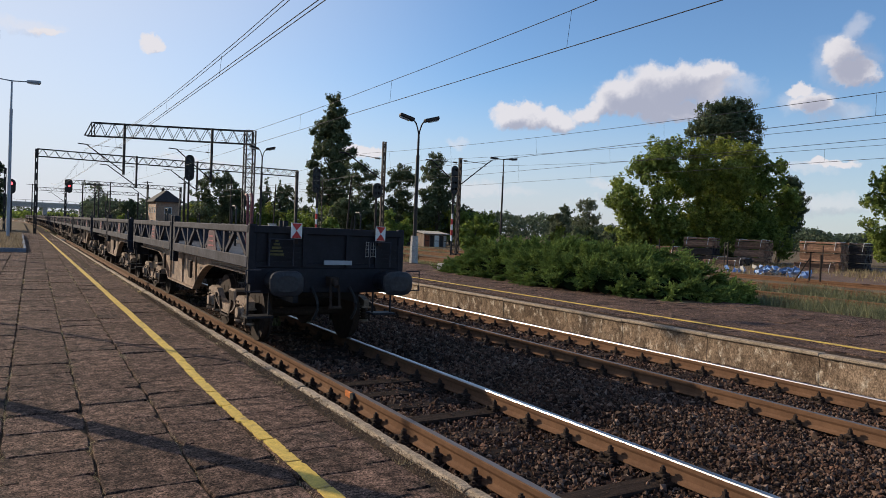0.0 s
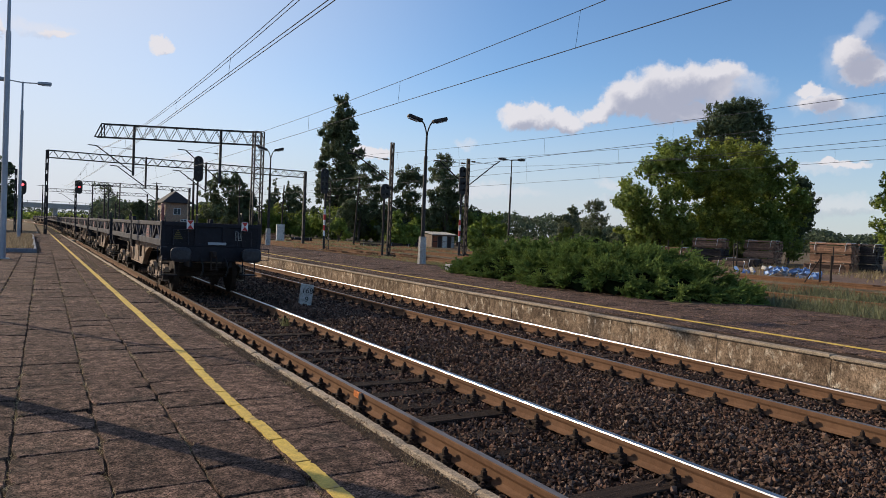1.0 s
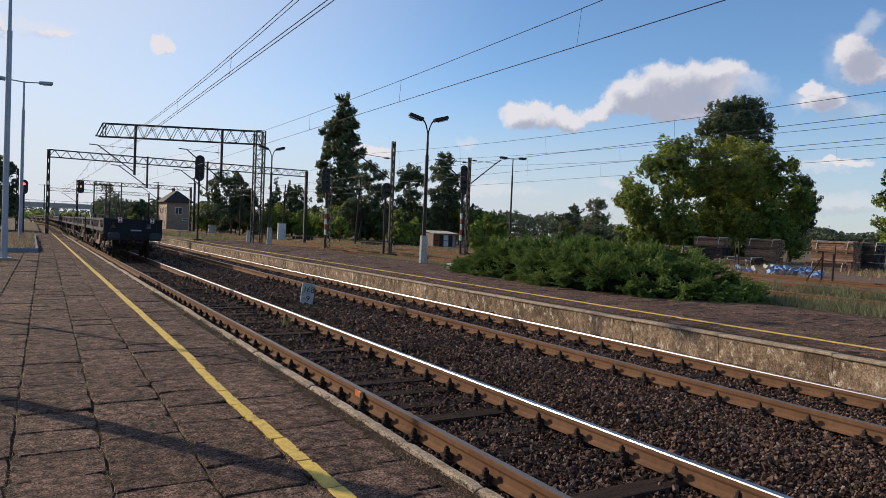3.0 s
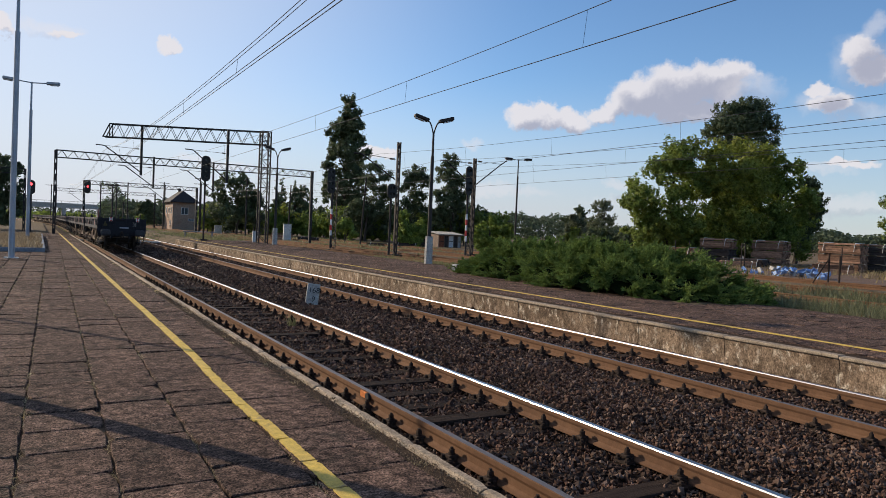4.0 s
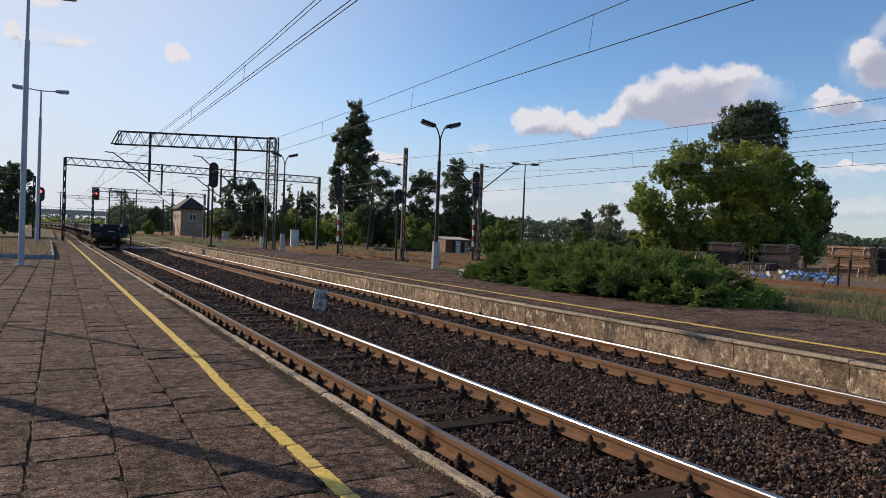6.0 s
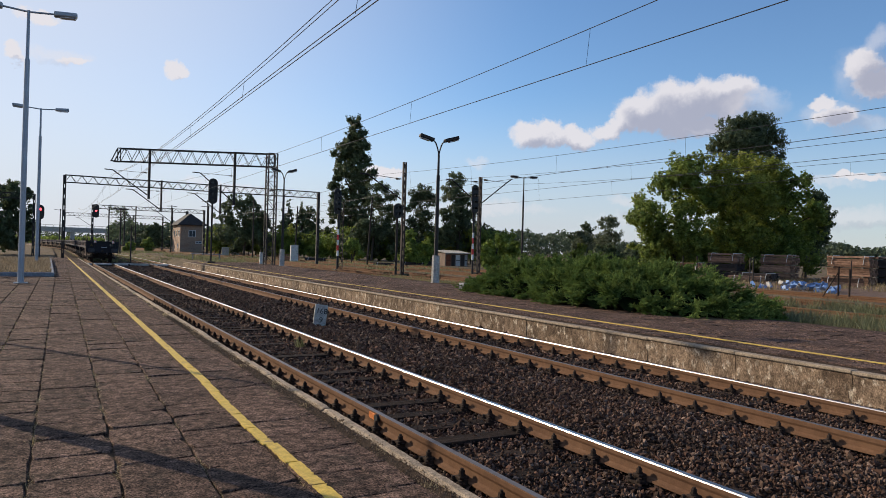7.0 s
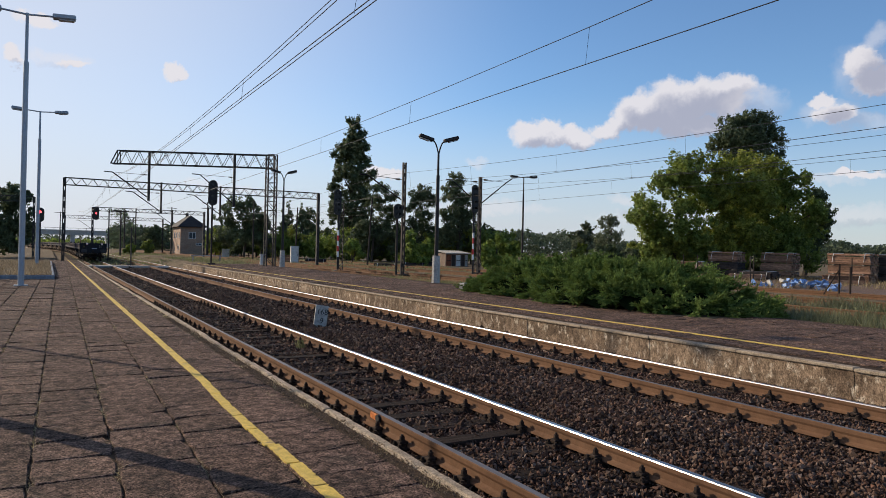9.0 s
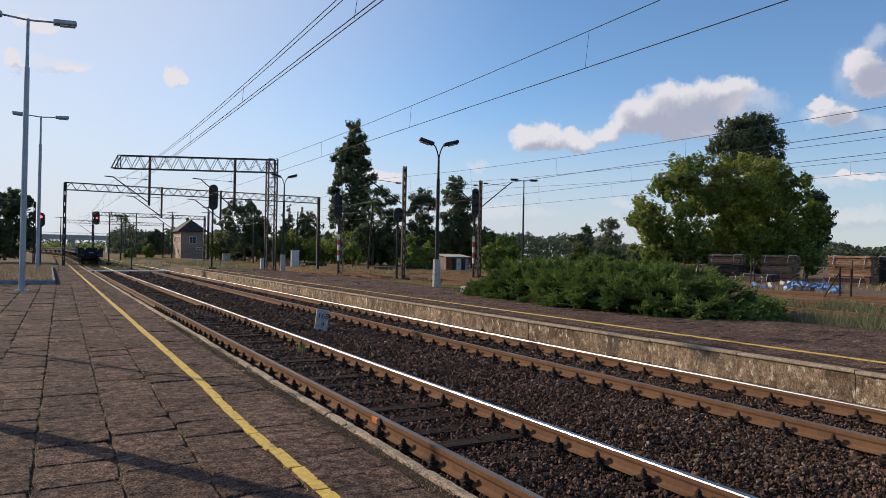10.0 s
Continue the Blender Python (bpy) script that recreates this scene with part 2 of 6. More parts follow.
WIRE = mat("oxidised_copper_wire", (0.05, 0.05, 0.055), (0.035, 0.035, 0.04), scale=4, rough=0.5, metal=0.4, bump=0)
CONCRETE = mat("pale_concrete", (0.45, 0.43, 0.40), (0.33, 0.31, 0.28), scale=2, bump=0.4, fine=60, dist=0.005, stain=(0.2, 0.17, 0.14), stain_scale=1.5, stain_cut=0.6)
WHITE = mat("white_paint", (0.78, 0.78, 0.76), (0.62, 0.6, 0.56), scale=3, rough=0.5, bump=0.1, fine=50, grain=0.1)
RED = mat("red_paint", (0.55, 0.035, 0.03), (0.42, 0.03, 0.025), scale=4, rough=0.5, bump=0.1, fine=50, grain=0.1)
BLACK = mat("matt_black", (0.012, 0.012, 0.013), (0.02, 0.02, 0.02), scale=4, rough=0.6, bump=0.1)
WAGON = mat("wagon_navy_grey_paint", (0.010, 0.011, 0.017), (0.016, 0.015, 0.019), scale=1.3, spec=0.25, rough=0.6, metal=0.1, bump=0.25, fine=40, dist=0.003, local=True, stain=(0.022, 0.017, 0.016), stain_scale=2.0, stain_cut=0.6)
WAGONSIDE = mat("wagon_dusty_side_paint", (0.058, 0.057, 0.07), (0.036, 0.035, 0.042), scale=1.6, rough=0.8, spec=0.15, bump=0.25, fine=40, dist=0.003, local=True, stain=(0.13, 0.09, 0.065), stain_scale=2.5, stain_cut=0.6)
BUFFER = mat("buffer_grey_steel", (0.035, 0.036, 0.042), (0.022, 0.022, 0.026), scale=5, rough=0.5, metal=0.3, bump=0.15, fine=60, local=True)
DULLYELLOW = mat("grimy_yellow_sign", (0.11, 0.09, 0.02), (0.05, 0.042, 0.015), scale=14, rough=0.6, local=True, bump=0.1)
MAROON = mat("maroon_painted_tube", (0.17, 0.035, 0.045), (0.10, 0.025, 0.03), scale=6, rough=0.5, local=True)
WAGONDUST = mat("brake_dust_brown", (0.37, 0.275, 0.205), (0.20, 0.15, 0.115), scale=2.2, rough=0.85, spec=0.15, bump=0.3, fine=50, dist=0.004, local=True, stain=(0.05, 0.04, 0.035), stain_scale=1.7, stain_cut=0.6)


def leaf_mat(name, a, b, tr=0.3, patch=0.5):
    return mat(name, a, b, scale=patch, rough=0.55, bump=0, fine=3, grain=0.2, island=0.4, translucent=tr, spec=0.25)


LEAF = leaf_mat("broad_leaves", (0.28, 0.33, 0.07), (0.115, 0.17, 0.04), 0.45)
LEAF_YEL = leaf_mat("yellowing_leaves", (0.33, 0.345, 0.062), (0.15, 0.195, 0.042), 0.45)
LEAF_DARK = leaf_mat("dark_leaves", (0.135, 0.165, 0.08), (0.072, 0.098, 0.05), 0.34)
LEAF_GREY = leaf_mat("greyish_leaves", (0.20, 0.22, 0.13), (0.13, 0.15, 0.085), 0.4)
LEAF_LIME = leaf_mat("bright_shrub_leaves", (0.29, 0.35, 0.07), (0.15, 0.21, 0.045), 0.45)
JUNIPER = mat("juniper_needles", (0.205, 0.265, 0.07), (0.08, 0.135, 0.038), scale=1.1, rough=0.85, bump=0, fine=3, grain=0.2, island=0.35, translucent=0.2, spec=0.06)
# shade inside the bush, put into the colour
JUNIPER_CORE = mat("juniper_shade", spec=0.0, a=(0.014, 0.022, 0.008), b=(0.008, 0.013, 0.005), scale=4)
GRASS = leaf_mat("grass_blades", (0.21, 0.205, 0.10), (0.13, 0.145, 0.068), 0.4)
DRYGRASS = leaf_mat("dry_grass_blades", (0.34, 0.26, 0.135), (0.24, 0.18, 0.09), 0.3)
STRAW = leaf_mat("straw_blades", (0.50, 0.41, 0.25), (0.36, 0.28, 0.15), 0.35)
BEDGRASS = leaf_mat("bleached_grass_blades", (0.30, 0.235, 0.15), (0.22, 0.17, 0.11), 0.3)
GREYSAGE = leaf_mat("sage_weeds", (0.19, 0.19, 0.105), (0.12, 0.13, 0.065), 0.35)
BARK = mat("bark", (0.075, 0.058, 0.042), (0.045, 0.036, 0.028), scale=6, bump=0.8, fine=20, dist=0.02, stretch=(3, 3, 0.5))


# ------------------------------------------------ mesh helpers
def empty(name, m=None, **tags):
    ob = new(name)
    if m is not None:
        ob.matrix_world = m
    return tagged(ob, **tags)


def finish(bm, name, mats, smooth=False):
    me = bpy.data.meshes.new(name)
    bm.to_mesh(me)
    bm.free()
    for m in mats if isinstance(mats, (list, tuple)) else [mats]:
        me.materials.append(m)
    if smooth:
        for p in me.polygons:
            p.use_smooth = True
    return me


def part(name, bm, material, parent=None, label="", smooth=False, m=None):
    me = bm if isinstance(bm, bpy.types.Mesh) else finish(bm, name, material, smooth)
    ob = new(name, me)
    ob.parent = parent
    if m is not None:
        ob.matrix_basis = m
    return tagged(ob, label=label)


def box(bm, x0, x1, y0, y1, z0, z1, bevel=0.0, m=None, mi=0):
    mm = Matrix.Translation(((x0 + x1) / 2, (y0 + y1) / 2, (z0 + z1) / 2)) @ Matrix.Diagonal((abs(x1 - x0), abs(y1 - y0), abs(z1 - z0), 1))
    if m is not None:
        mm = m @ mm
    r = bmesh.ops.create_cube(bm, size=1, matrix=mm)
    fs = {f for v in r["verts"] for f in v.link_faces}
    for f in fs:
        f.material_index = mi
    if bevel:
        es = list({e for v in r["verts"] for e in v.link_edges})
        bmesh.ops.bevel(bm, geom=es, offset=bevel, segments=1, affect="EDGES", profile=0.5)
    return bm


def B():
    return bmesh.new()


def tube(bm, p, q, r, r2=None, n=8, mi=0):
    """A capped round bar from p to q."""
    p, q = Vector(p), Vector(q)
    d = q - p
    m = Matrix.Translation((p + q) / 2) @ d.to_track_quat("Z", "Y").to_matrix().to_4x4()
    r_ = bmesh.ops.create_cone(bm, cap_ends=True, segments=n, radius1=r, radius2=r if r2 is None else r2, depth=d.length, matrix=m)
    for f in {f for v in r_["verts"] for f in v.link_faces}:
        f.material_index = mi
    return bm


def beam(bm, p, q, w, h, mi=0):
    """A rectangular bar from p to q: w across, h high."""
    p, q = Vector(p), Vector(q)
    d = q - p
    m = Matrix.Translation((p + q) / 2) @ d.to_track_quat("Y", "Z").to_matrix().to_4x4() @ Matrix.Diagonal((w, d.length, h, 1))
    r = bmesh.ops.create_cube(bm, size=1, matrix=m)
    for f in {f for v in r["verts"] for f in v.link_faces}:
        f.material_index = mi
    return bm


def poly_tube(bm, pts, r, n=6, mi=0):
    """One bent round bar through a row of points."""
    pts = [Vector(p) for p in pts]
    rings = []
    for i, p in enumerate(pts):
        d = (pts[min(i + 1, len(pts) - 1)] - pts[max(i - 1, 0)]).normalized()
        q = d.to_track_quat("Z", "Y")
        rings.append([bm.verts.new(p + q @ Vector((r * math.cos(k * 2 * math.pi / n), r * math.sin(k * 2 * math.pi / n), 0))) for k in range(n)])
    for a, b in zip(rings, rings[1:]):
        for k in range(n):
            bm.faces.new((a[k], a[(k + 1) % n], b[(k + 1) % n], b[k])).material_index = mi
    bm.faces.new(list(reversed(rings[0])))
    bm.faces.new(rings[-1])
    return bm


def prism(bm, outline, y0, y1, mi=0):
    """An (x, z) outline pulled from y0 to y1."""
    a = [bm.verts.new((x, y0, z)) for x, z in outline]
    b = [bm.verts.new((x, y1, z)) for x, z in outline]
    n = len(outline)
    fs = [bm.faces.new(a), bm.faces.new(list(reversed(b)))]
    for i in range(n):
        fs.append(bm.faces.new((a[i], b[i], b[(i + 1) % n], a[(i + 1) % n])))
    for f in fs:
        f.material_index = mi
    bmesh.ops.recalc_face_normals(bm, faces=fs)
    return bm


def raw_mesh(name, verts, faces, material):
    """A mesh from numpy arrays of alike faces."""
    me = bpy.data.meshes.new(name)
    k = faces.shape[1]
    me.vertices.add(len(verts))
    me.vertices.foreach_set("co", np.ascontiguousarray(verts, dtype=np.float32).ravel())
    me.loops.add(faces.size)
    me.loops.foreach_set("vertex_index", np.ascontiguousarray(faces, dtype=np.int32).ravel())
    me.polygons.add(len(faces))
    me.polygons.foreach_set("loop_start", np.arange(0, faces.size, k, dtype=np.int32))
    me.update(calc_edges=True)
    me.polygons.foreach_set("use_smooth", np.zeros(len(faces), dtype=bool))
    me.materials.append(material)
    return me


# ------------------------------------------------ ground and ballast
AXIS_A, AXIS_B = 4.095, 8.51
PLAT = 0.30
GROUND_R = 0.03


def ground_z(x, y):
    """The trough of the two tracks, flat yard on the right, plain all round."""
    if 1.0 < x < 11.2:
        return -0.42
    if x >= 11.2:
        return GROUND_R - 0.12 if x < 13.5 else GROUND_R + 0.05 * noise.noise((x * 0.15, y * 0.15, 0))
    return -0.1


def make_ground():
    xs = sorted(set([-2500, -900, -300, -120, -60, -30, -12, -6, 0, 0.9, 1.1, 5, 11.1, 11.3, 13.4, 13.6] + list(range(15, 80, 3)) + [90, 110, 150, 250, 500, 1000, 2500]))
    ys = sorted(set([-400, -100, -40] + list(range(-20, 130, 4)) + [150, 180, 230, 300, 400, 600, 1000, 1800, 3000]))
    v = np.array([(x, y, ground_z(x, y)) for y in ys for x in xs])
    n = len(xs)
    f = np.array([(j * n + i, j * n + i + 1, (j + 1) * n + i + 1, (j + 1) * n + i) for j in range(len(ys) - 1) for i in range(n - 1)])
    tagged(new("ground", raw_mesh("ground", v, f, GROUND)), "dry grassy railway yard ground with bare sandy patches", "ground", kind="structure")


def bed_z(x):
    """Height of the ballast across both tracks."""
    d = min(abs(x - AXIS_A), abs(x - AXIS_B))
    z = -0.20 if x > 6.3 else -0.213
    if 0.55 < d < 0.95:
        z = -0.215
    if d > 1.5:
        z = -0.20 + 0.05 * min(1, (d - 1.5) / 0.4)
    if x < 3.1:
        z = -0.23
    return z


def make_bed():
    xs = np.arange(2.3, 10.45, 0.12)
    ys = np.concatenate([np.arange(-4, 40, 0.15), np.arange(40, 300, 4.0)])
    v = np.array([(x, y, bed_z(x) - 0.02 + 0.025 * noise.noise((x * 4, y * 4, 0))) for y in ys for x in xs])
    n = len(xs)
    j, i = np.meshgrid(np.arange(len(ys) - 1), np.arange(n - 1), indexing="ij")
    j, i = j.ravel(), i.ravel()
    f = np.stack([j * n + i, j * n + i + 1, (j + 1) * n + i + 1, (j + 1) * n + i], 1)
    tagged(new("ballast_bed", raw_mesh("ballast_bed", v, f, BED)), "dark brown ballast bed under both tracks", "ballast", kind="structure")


def stones(name, x0, x1, y0, y1, per_m2, size, seed, zfun, material, label):
    """Loose angular stones, each an uneven split shard."""
    rng = np.random.default_rng(seed)
    base = np.array([(1, 0, 0), (-1, 0, 0), (0, 1, 0), (0, -1, 0), (0, 0, 1), (0, 0, -1)]) * 1.12
    tri = np.array([(0, 2, 4), (2, 1, 4), (1, 3, 4), (3, 0, 4), (2, 0, 5), (1, 2, 5), (3, 1, 5), (0, 3, 5)])
    n = int((x1 - x0) * (y1 - y0) * per_m2)
    px, py = rng.uniform(x0, x1, n), rng.uniform(y0, y1, n)
    pz = np.array([zfun(x) for x in px]) + rng.uniform(-0.012, 0.03, n)
    s = 0.9 * size * rng.lognormal(0, 0.36, n)
    shape = rng.uniform(0.5, 1.15, (n, 1, 3)) * 1.0
    q = rng.normal(size=(n, 4))
    q /= np.linalg.norm(q, axis=1)[:, None]
    w, x, y, z = q.T
    R = np.stack([1 - 2 * (y * y + z * z), 2 * (x * y - z * w), 2 * (x * z + y * w), 2 * (x * y + z * w), 1 - 2 * (x * x + z * z), 2 * (y * z - x * w), 2 * (x * z - y * w), 2 * (y * z + x * w), 1 - 2 * (x * x + y * y)], 1).reshape(n, 3, 3)
    v = np.einsum("nij,nkj->nki", R, (base[None] + rng.uniform(-0.42, 0.42, (n, 6, 3))) * shape) * (s / 2)[:, None, None] + np.stack([px, py, pz], 1)[:, None]
    f = (tri[None] + 6 * np.arange(n)[:, None, None]).reshape(-1, 3)
    return tagged(new(name, raw_mesh(name, v.reshape(-1, 3), f, material)), label, "ballast", kind="stuff")


# ------------------------------------------------ tracks
def curve_x(y):
    """Both main tracks bend to the left far beyond the platforms."""
    return -0.0006 * max(0.0, y - 140.0) ** 2


def rail_mesh(y0, y1, bend, gauge, shiny, dull=False):
    """Flat-bottomed rail: 0.172 high, head 0.072 wide; the running surface is its own material."""
    low = [(0.075, -0.172), (0.075, -0.162), (0.045, -0.150), (0.026, -0.132), (0.022, -0.075), (0.035, -0.048)]
    worn, field = [(0.036, -0.012), (0.0300, -0.0005)], [(0.036, -0.010), (0.031, -0.001)]
    right, left = (worn, field) if gauge > 0 else (field, worn)
    outline = low + right + [(0.0, 0.0)] + [(-x, z) for x, z in reversed(low + left)]
    m = len(low) + 2
    # the top and the worn gauge-side corner are bright
    bright = {m - 1, m, m - 2 if gauge > 0 else m + 1}
    if dull:
        bright = {m - 1, m}
    ys = [y0] + ([140 + 10 * k for k in range(18)] if bend else [y1])
    bm = B()
    rings = [[bm.verts.new((x + (curve_x(y) if bend else 0), y, z)) for x, z in outline] for y in ys]
    n = len(outline)
    for a, b in zip(rings, rings[1:]):
        for k in range(n):
            f = bm.faces.new((a[k], b[k], b[(k + 1) % n], a[(k + 1) % n]))
            f.material_index = 1 if shiny and k in bright else 0
    bm.faces.new(rings[0])
    bm.faces.new(list(reversed(rings[-1])))
    bmesh.ops.recalc_face_normals(bm, faces=bm.faces)
    return finish(bm, "rail", [RUST, DULLRAIL if dull else SHINE])


def fastener_mesh():
    """Ribbed base plate with two clips, tall bolts with nuts, and coach screws (one rail seat)."""
    bm = B()
    box(bm, -0.18, 0.18, -0.085, 0.085, -0.19, -0.17)
    for s in (-1, 1):
        box(bm, s * 0.077, s * 0.108, -0.07, 0.07, -0.172, -0.135)
        box(bm, s * 0.046, s * 0.145, -0.045, 0.045, -0.142, -0.116, bevel=0.006)
        tube(bm, (s * 0.098, 0, -0.15), (s * 0.098, 0, -0.050), 0.0145, n=6)
        tube(bm, (s * 0.098, 0, -0.118), (s * 0.098, 0, -0.104), 0.034, n=8)
        tube(bm, (s * 0.098, 0, -0.104), (s * 0.098, 0, -0.070), 0.027, n=6)
        for y, z in ((0.06, -0.125), (-0.06, -0.135)):
            tube(bm, (s * 0.152, y, -0.172), (s * 0.152, y, z), 0.019, n=6)
            tube(bm, (s * 0.152, y, -0.168), (s * 0.152, y, -0.152), 0.032, n=8)
    return finish(bm, "rail_fastener", RUSTDARK)


def sleeper_mesh():
    bm = box(B(), -1.3, 1.3, -0.12, 0.12, -0.34, -0.19, bevel=0.012)
    for v in bm.verts:
        v.co.z += 0.006 * noise.noise((v.co.x * 3, v.co.y * 9, 1))
    return finish(bm, "sleeper", SLEEPER)


def make_track(axis, y0, y1, sleepers_to, clips_to, z=0.0, label="", fasten=True):
    t = empty("track", pose(axis, 0, z), label=label, category="railway track", kind="structure")
    for s in (-0.76, 0.76):
        part("rail", rail_mesh(y0, y1, fasten, -s, fasten, s < 0), None, t, "brown rusty rail with a dull running surface" if s < 0 else "brown rusty rail with a polished running surface", m=pose(s, 0, 0))
    sm, fm = sleeper_mesh(), fastener_mesh()
    y = 0.33 - 0.62 * 5
    while y < sleepers_to:
        part("sleeper", sm, None, t, m=pose(random.uniform(-0.03, 0.03), y, random.uniform(-0.016, 0.022), 0, 0, random.uniform(-0.5, 0.5)))
        if y < clips_to and fasten:
            for s in (-0.76, 0.76):
                part("rail_fastener", fm, None, t, m=pose(s, y, 0))
        y += 0.62
    return t


# ------------------------------------------------ platforms
SLAB_TURN = Matrix.Translation((0.44, 4.2, 0)) @ Matrix.Rotation(radians(-0.8), 4, "Z")


def slab_mesh(w, l, seed=0):
    """A paving slab with worn, slightly ragged edges and a lost corner."""
    rng = random.Random(seed)
    edge = []
    for k in range(4):
        a = [(-1, -1), (1, -1), (1, 1), (-1, 1)][k]
        b = [(-1, -1), (1, -1), (1, 1), (-1, 1)][(k + 1) % 4]
        lost = rng.choice((0.03, 0.03, 0.05, 0.11))
        for f in (lost * 0.5, 0.3, 0.66):
            q = 1 - rng.uniform(0.0, 0.024) - (lost * 0.35 if f < 0.2 else 0)
            edge.append((q * (a[0] + (b[0] - a[0]) * f) * w / 2, q * (a[1] + (b[1] - a[1]) * f) * l / 2))
    bm = B()
    top = [bm.verts.new((x * 0.972, y * 0.972, rng.uniform(-0.0015, 0.0015))) for x, y in edge]
    rim = [bm.verts.new((x, y, -0.009)) for x, y in edge]
    low = [bm.verts.new((x, y, -0.06)) for x, y in edge]
    bm.faces.new(top)
    n = len(edge)
    for p, q in ((top, rim), (rim, low)):
        for k in range(n):
            bm.faces.new((p[k], q[k], q[(k + 1) % n], p[(k + 1) % n]))
    bmesh.ops.recalc_face_normals(bm, faces=bm.faces)
    return finish(bm, "paving_slab", SLAB)


def slab_field(parent, turn, cols, rows, pitch, near, seed, x_lo, x_hi, y_lo, y_hi, skip=None):
    """Paving slabs: the near ones are parts, the others one joined part."""
    rng = random.Random(seed)
    kinds = [slab_mesh(pitch - 0.002, pitch + 0.004, k) for k in range(7)]
    V, F = [], []
    cube = [(-1, -1, -1), (1, -1, -1), (1, 1, -1), (-1, 1, -1), (-0.96, -0.96, 0), (0.96, -0.96, 0), (0.96, 0.96, 0), (-0.96, 0.96, 0)]
    quads = [(4, 5, 6, 7), (0, 1, 5, 4), (1, 2, 6, 5), (2, 3, 7, 6), (3, 0, 4, 7)]
    for c in cols:
        shift = rng.uniform(0, pitch)
        for r in rows:
            p = turn @ Vector(((c + 0.5) * pitch, r * pitch + shift, PLAT))
            if not (x_lo < p.x - pitch / 2 and p.x + pitch / 2 < x_hi and y_lo < p.y < y_hi) or (skip and skip(p.x, p.y)):
                continue
            m = Matrix.Translation((0, 0, rng.uniform(-0.008, 0.002))) @ Matrix.Translation(p) @ turn.to_3x3().to_4x4() @ pose(0, 0, 0, rng.gauss(0, 0.7), rng.gauss(0, 0.55), rng.gauss(0, 0.6))
            if near(p.x, p.y):
                part("paving_slab", rng.choice(kinds), None, parent, m=m)
            else:
                k = len(V)
                h = pitch / 2 - 0.008
                V += [tuple(m @ Vector((a * h, b * h, 0.06 * c_))) for a, b, c_ in cube]
                F += [tuple(k + i for i in q) for q in quads]
    tagged(part("paving", raw_mesh("paving", np.array(V), np.array(F), SLAB_FAR), None, parent), kind="stuff")


def kerb_mesh(seed):
    """A chipped kerb stone: its upper edges wander."""
    rng = random.Random(seed)
    bm = B()
    rings = []
    for i in range(13):
        y = -0.492 + 0.984 * i / 12
        c = 0.02 if i in (0, 12) else 0.0
        l, r, d = rng.uniform(0, 0.011) + c * 0.5, rng.uniform(0, 0.009) + c * 0.5, rng.uniform(0, 0.004) + c * 0.3
        rings.append([bm.verts.new(p) for p in ((-0.05, y, -0.45), (-0.05, y, -0.02 - l * 0.4), (-0.035 + l, y, -d), (0.035 - r, y, -d), (0.05, y, -0.018 - r * 0.6), (0.05, y, -0.45))])
    for a, b in zip(rings, rings[1:]):
        for k in range(5):
            bm.faces.new((a[k], a[k + 1], b[k + 1], b[k]))
    bm.faces.new(rings[0])
    bm.faces.new(list(reversed(rings[-1])))
    bmesh.ops.recalc_face_normals(bm, faces=bm.faces)
    return finish(bm, "kerb_stone", KERB)


def paint_strip(bm, x0, x1, y0, y1, z, rng):
    """A dab of line paint on one slab, with ragged sides."""
    n = 16
    rows = []
    for i in range(n + 1):
        y = y0 + (y1 - y0) * i / n
        a = x0 + rng.uniform(-0.003, 0.003) + (0.009 if rng.random() < 0.08 else 0)
        b = x1 + rng.uniform(-0.003, 0.003) - (0.022 * rng.random() if rng.random() < 0.1 else 0)
        rows.append([bm.verts.new(p) for p in ((a, y, z - 0.012), (a, y, z), (b, y, z), (b, y, z - 0.012))])
    for p, q in zip(rows, rows[1:]):
        for k in range(3):
            bm.faces.new((p[k], q[k], q[k + 1], p[k + 1]))
    for r in (rows[0], rows[-1]):
        bm.faces.new(r)


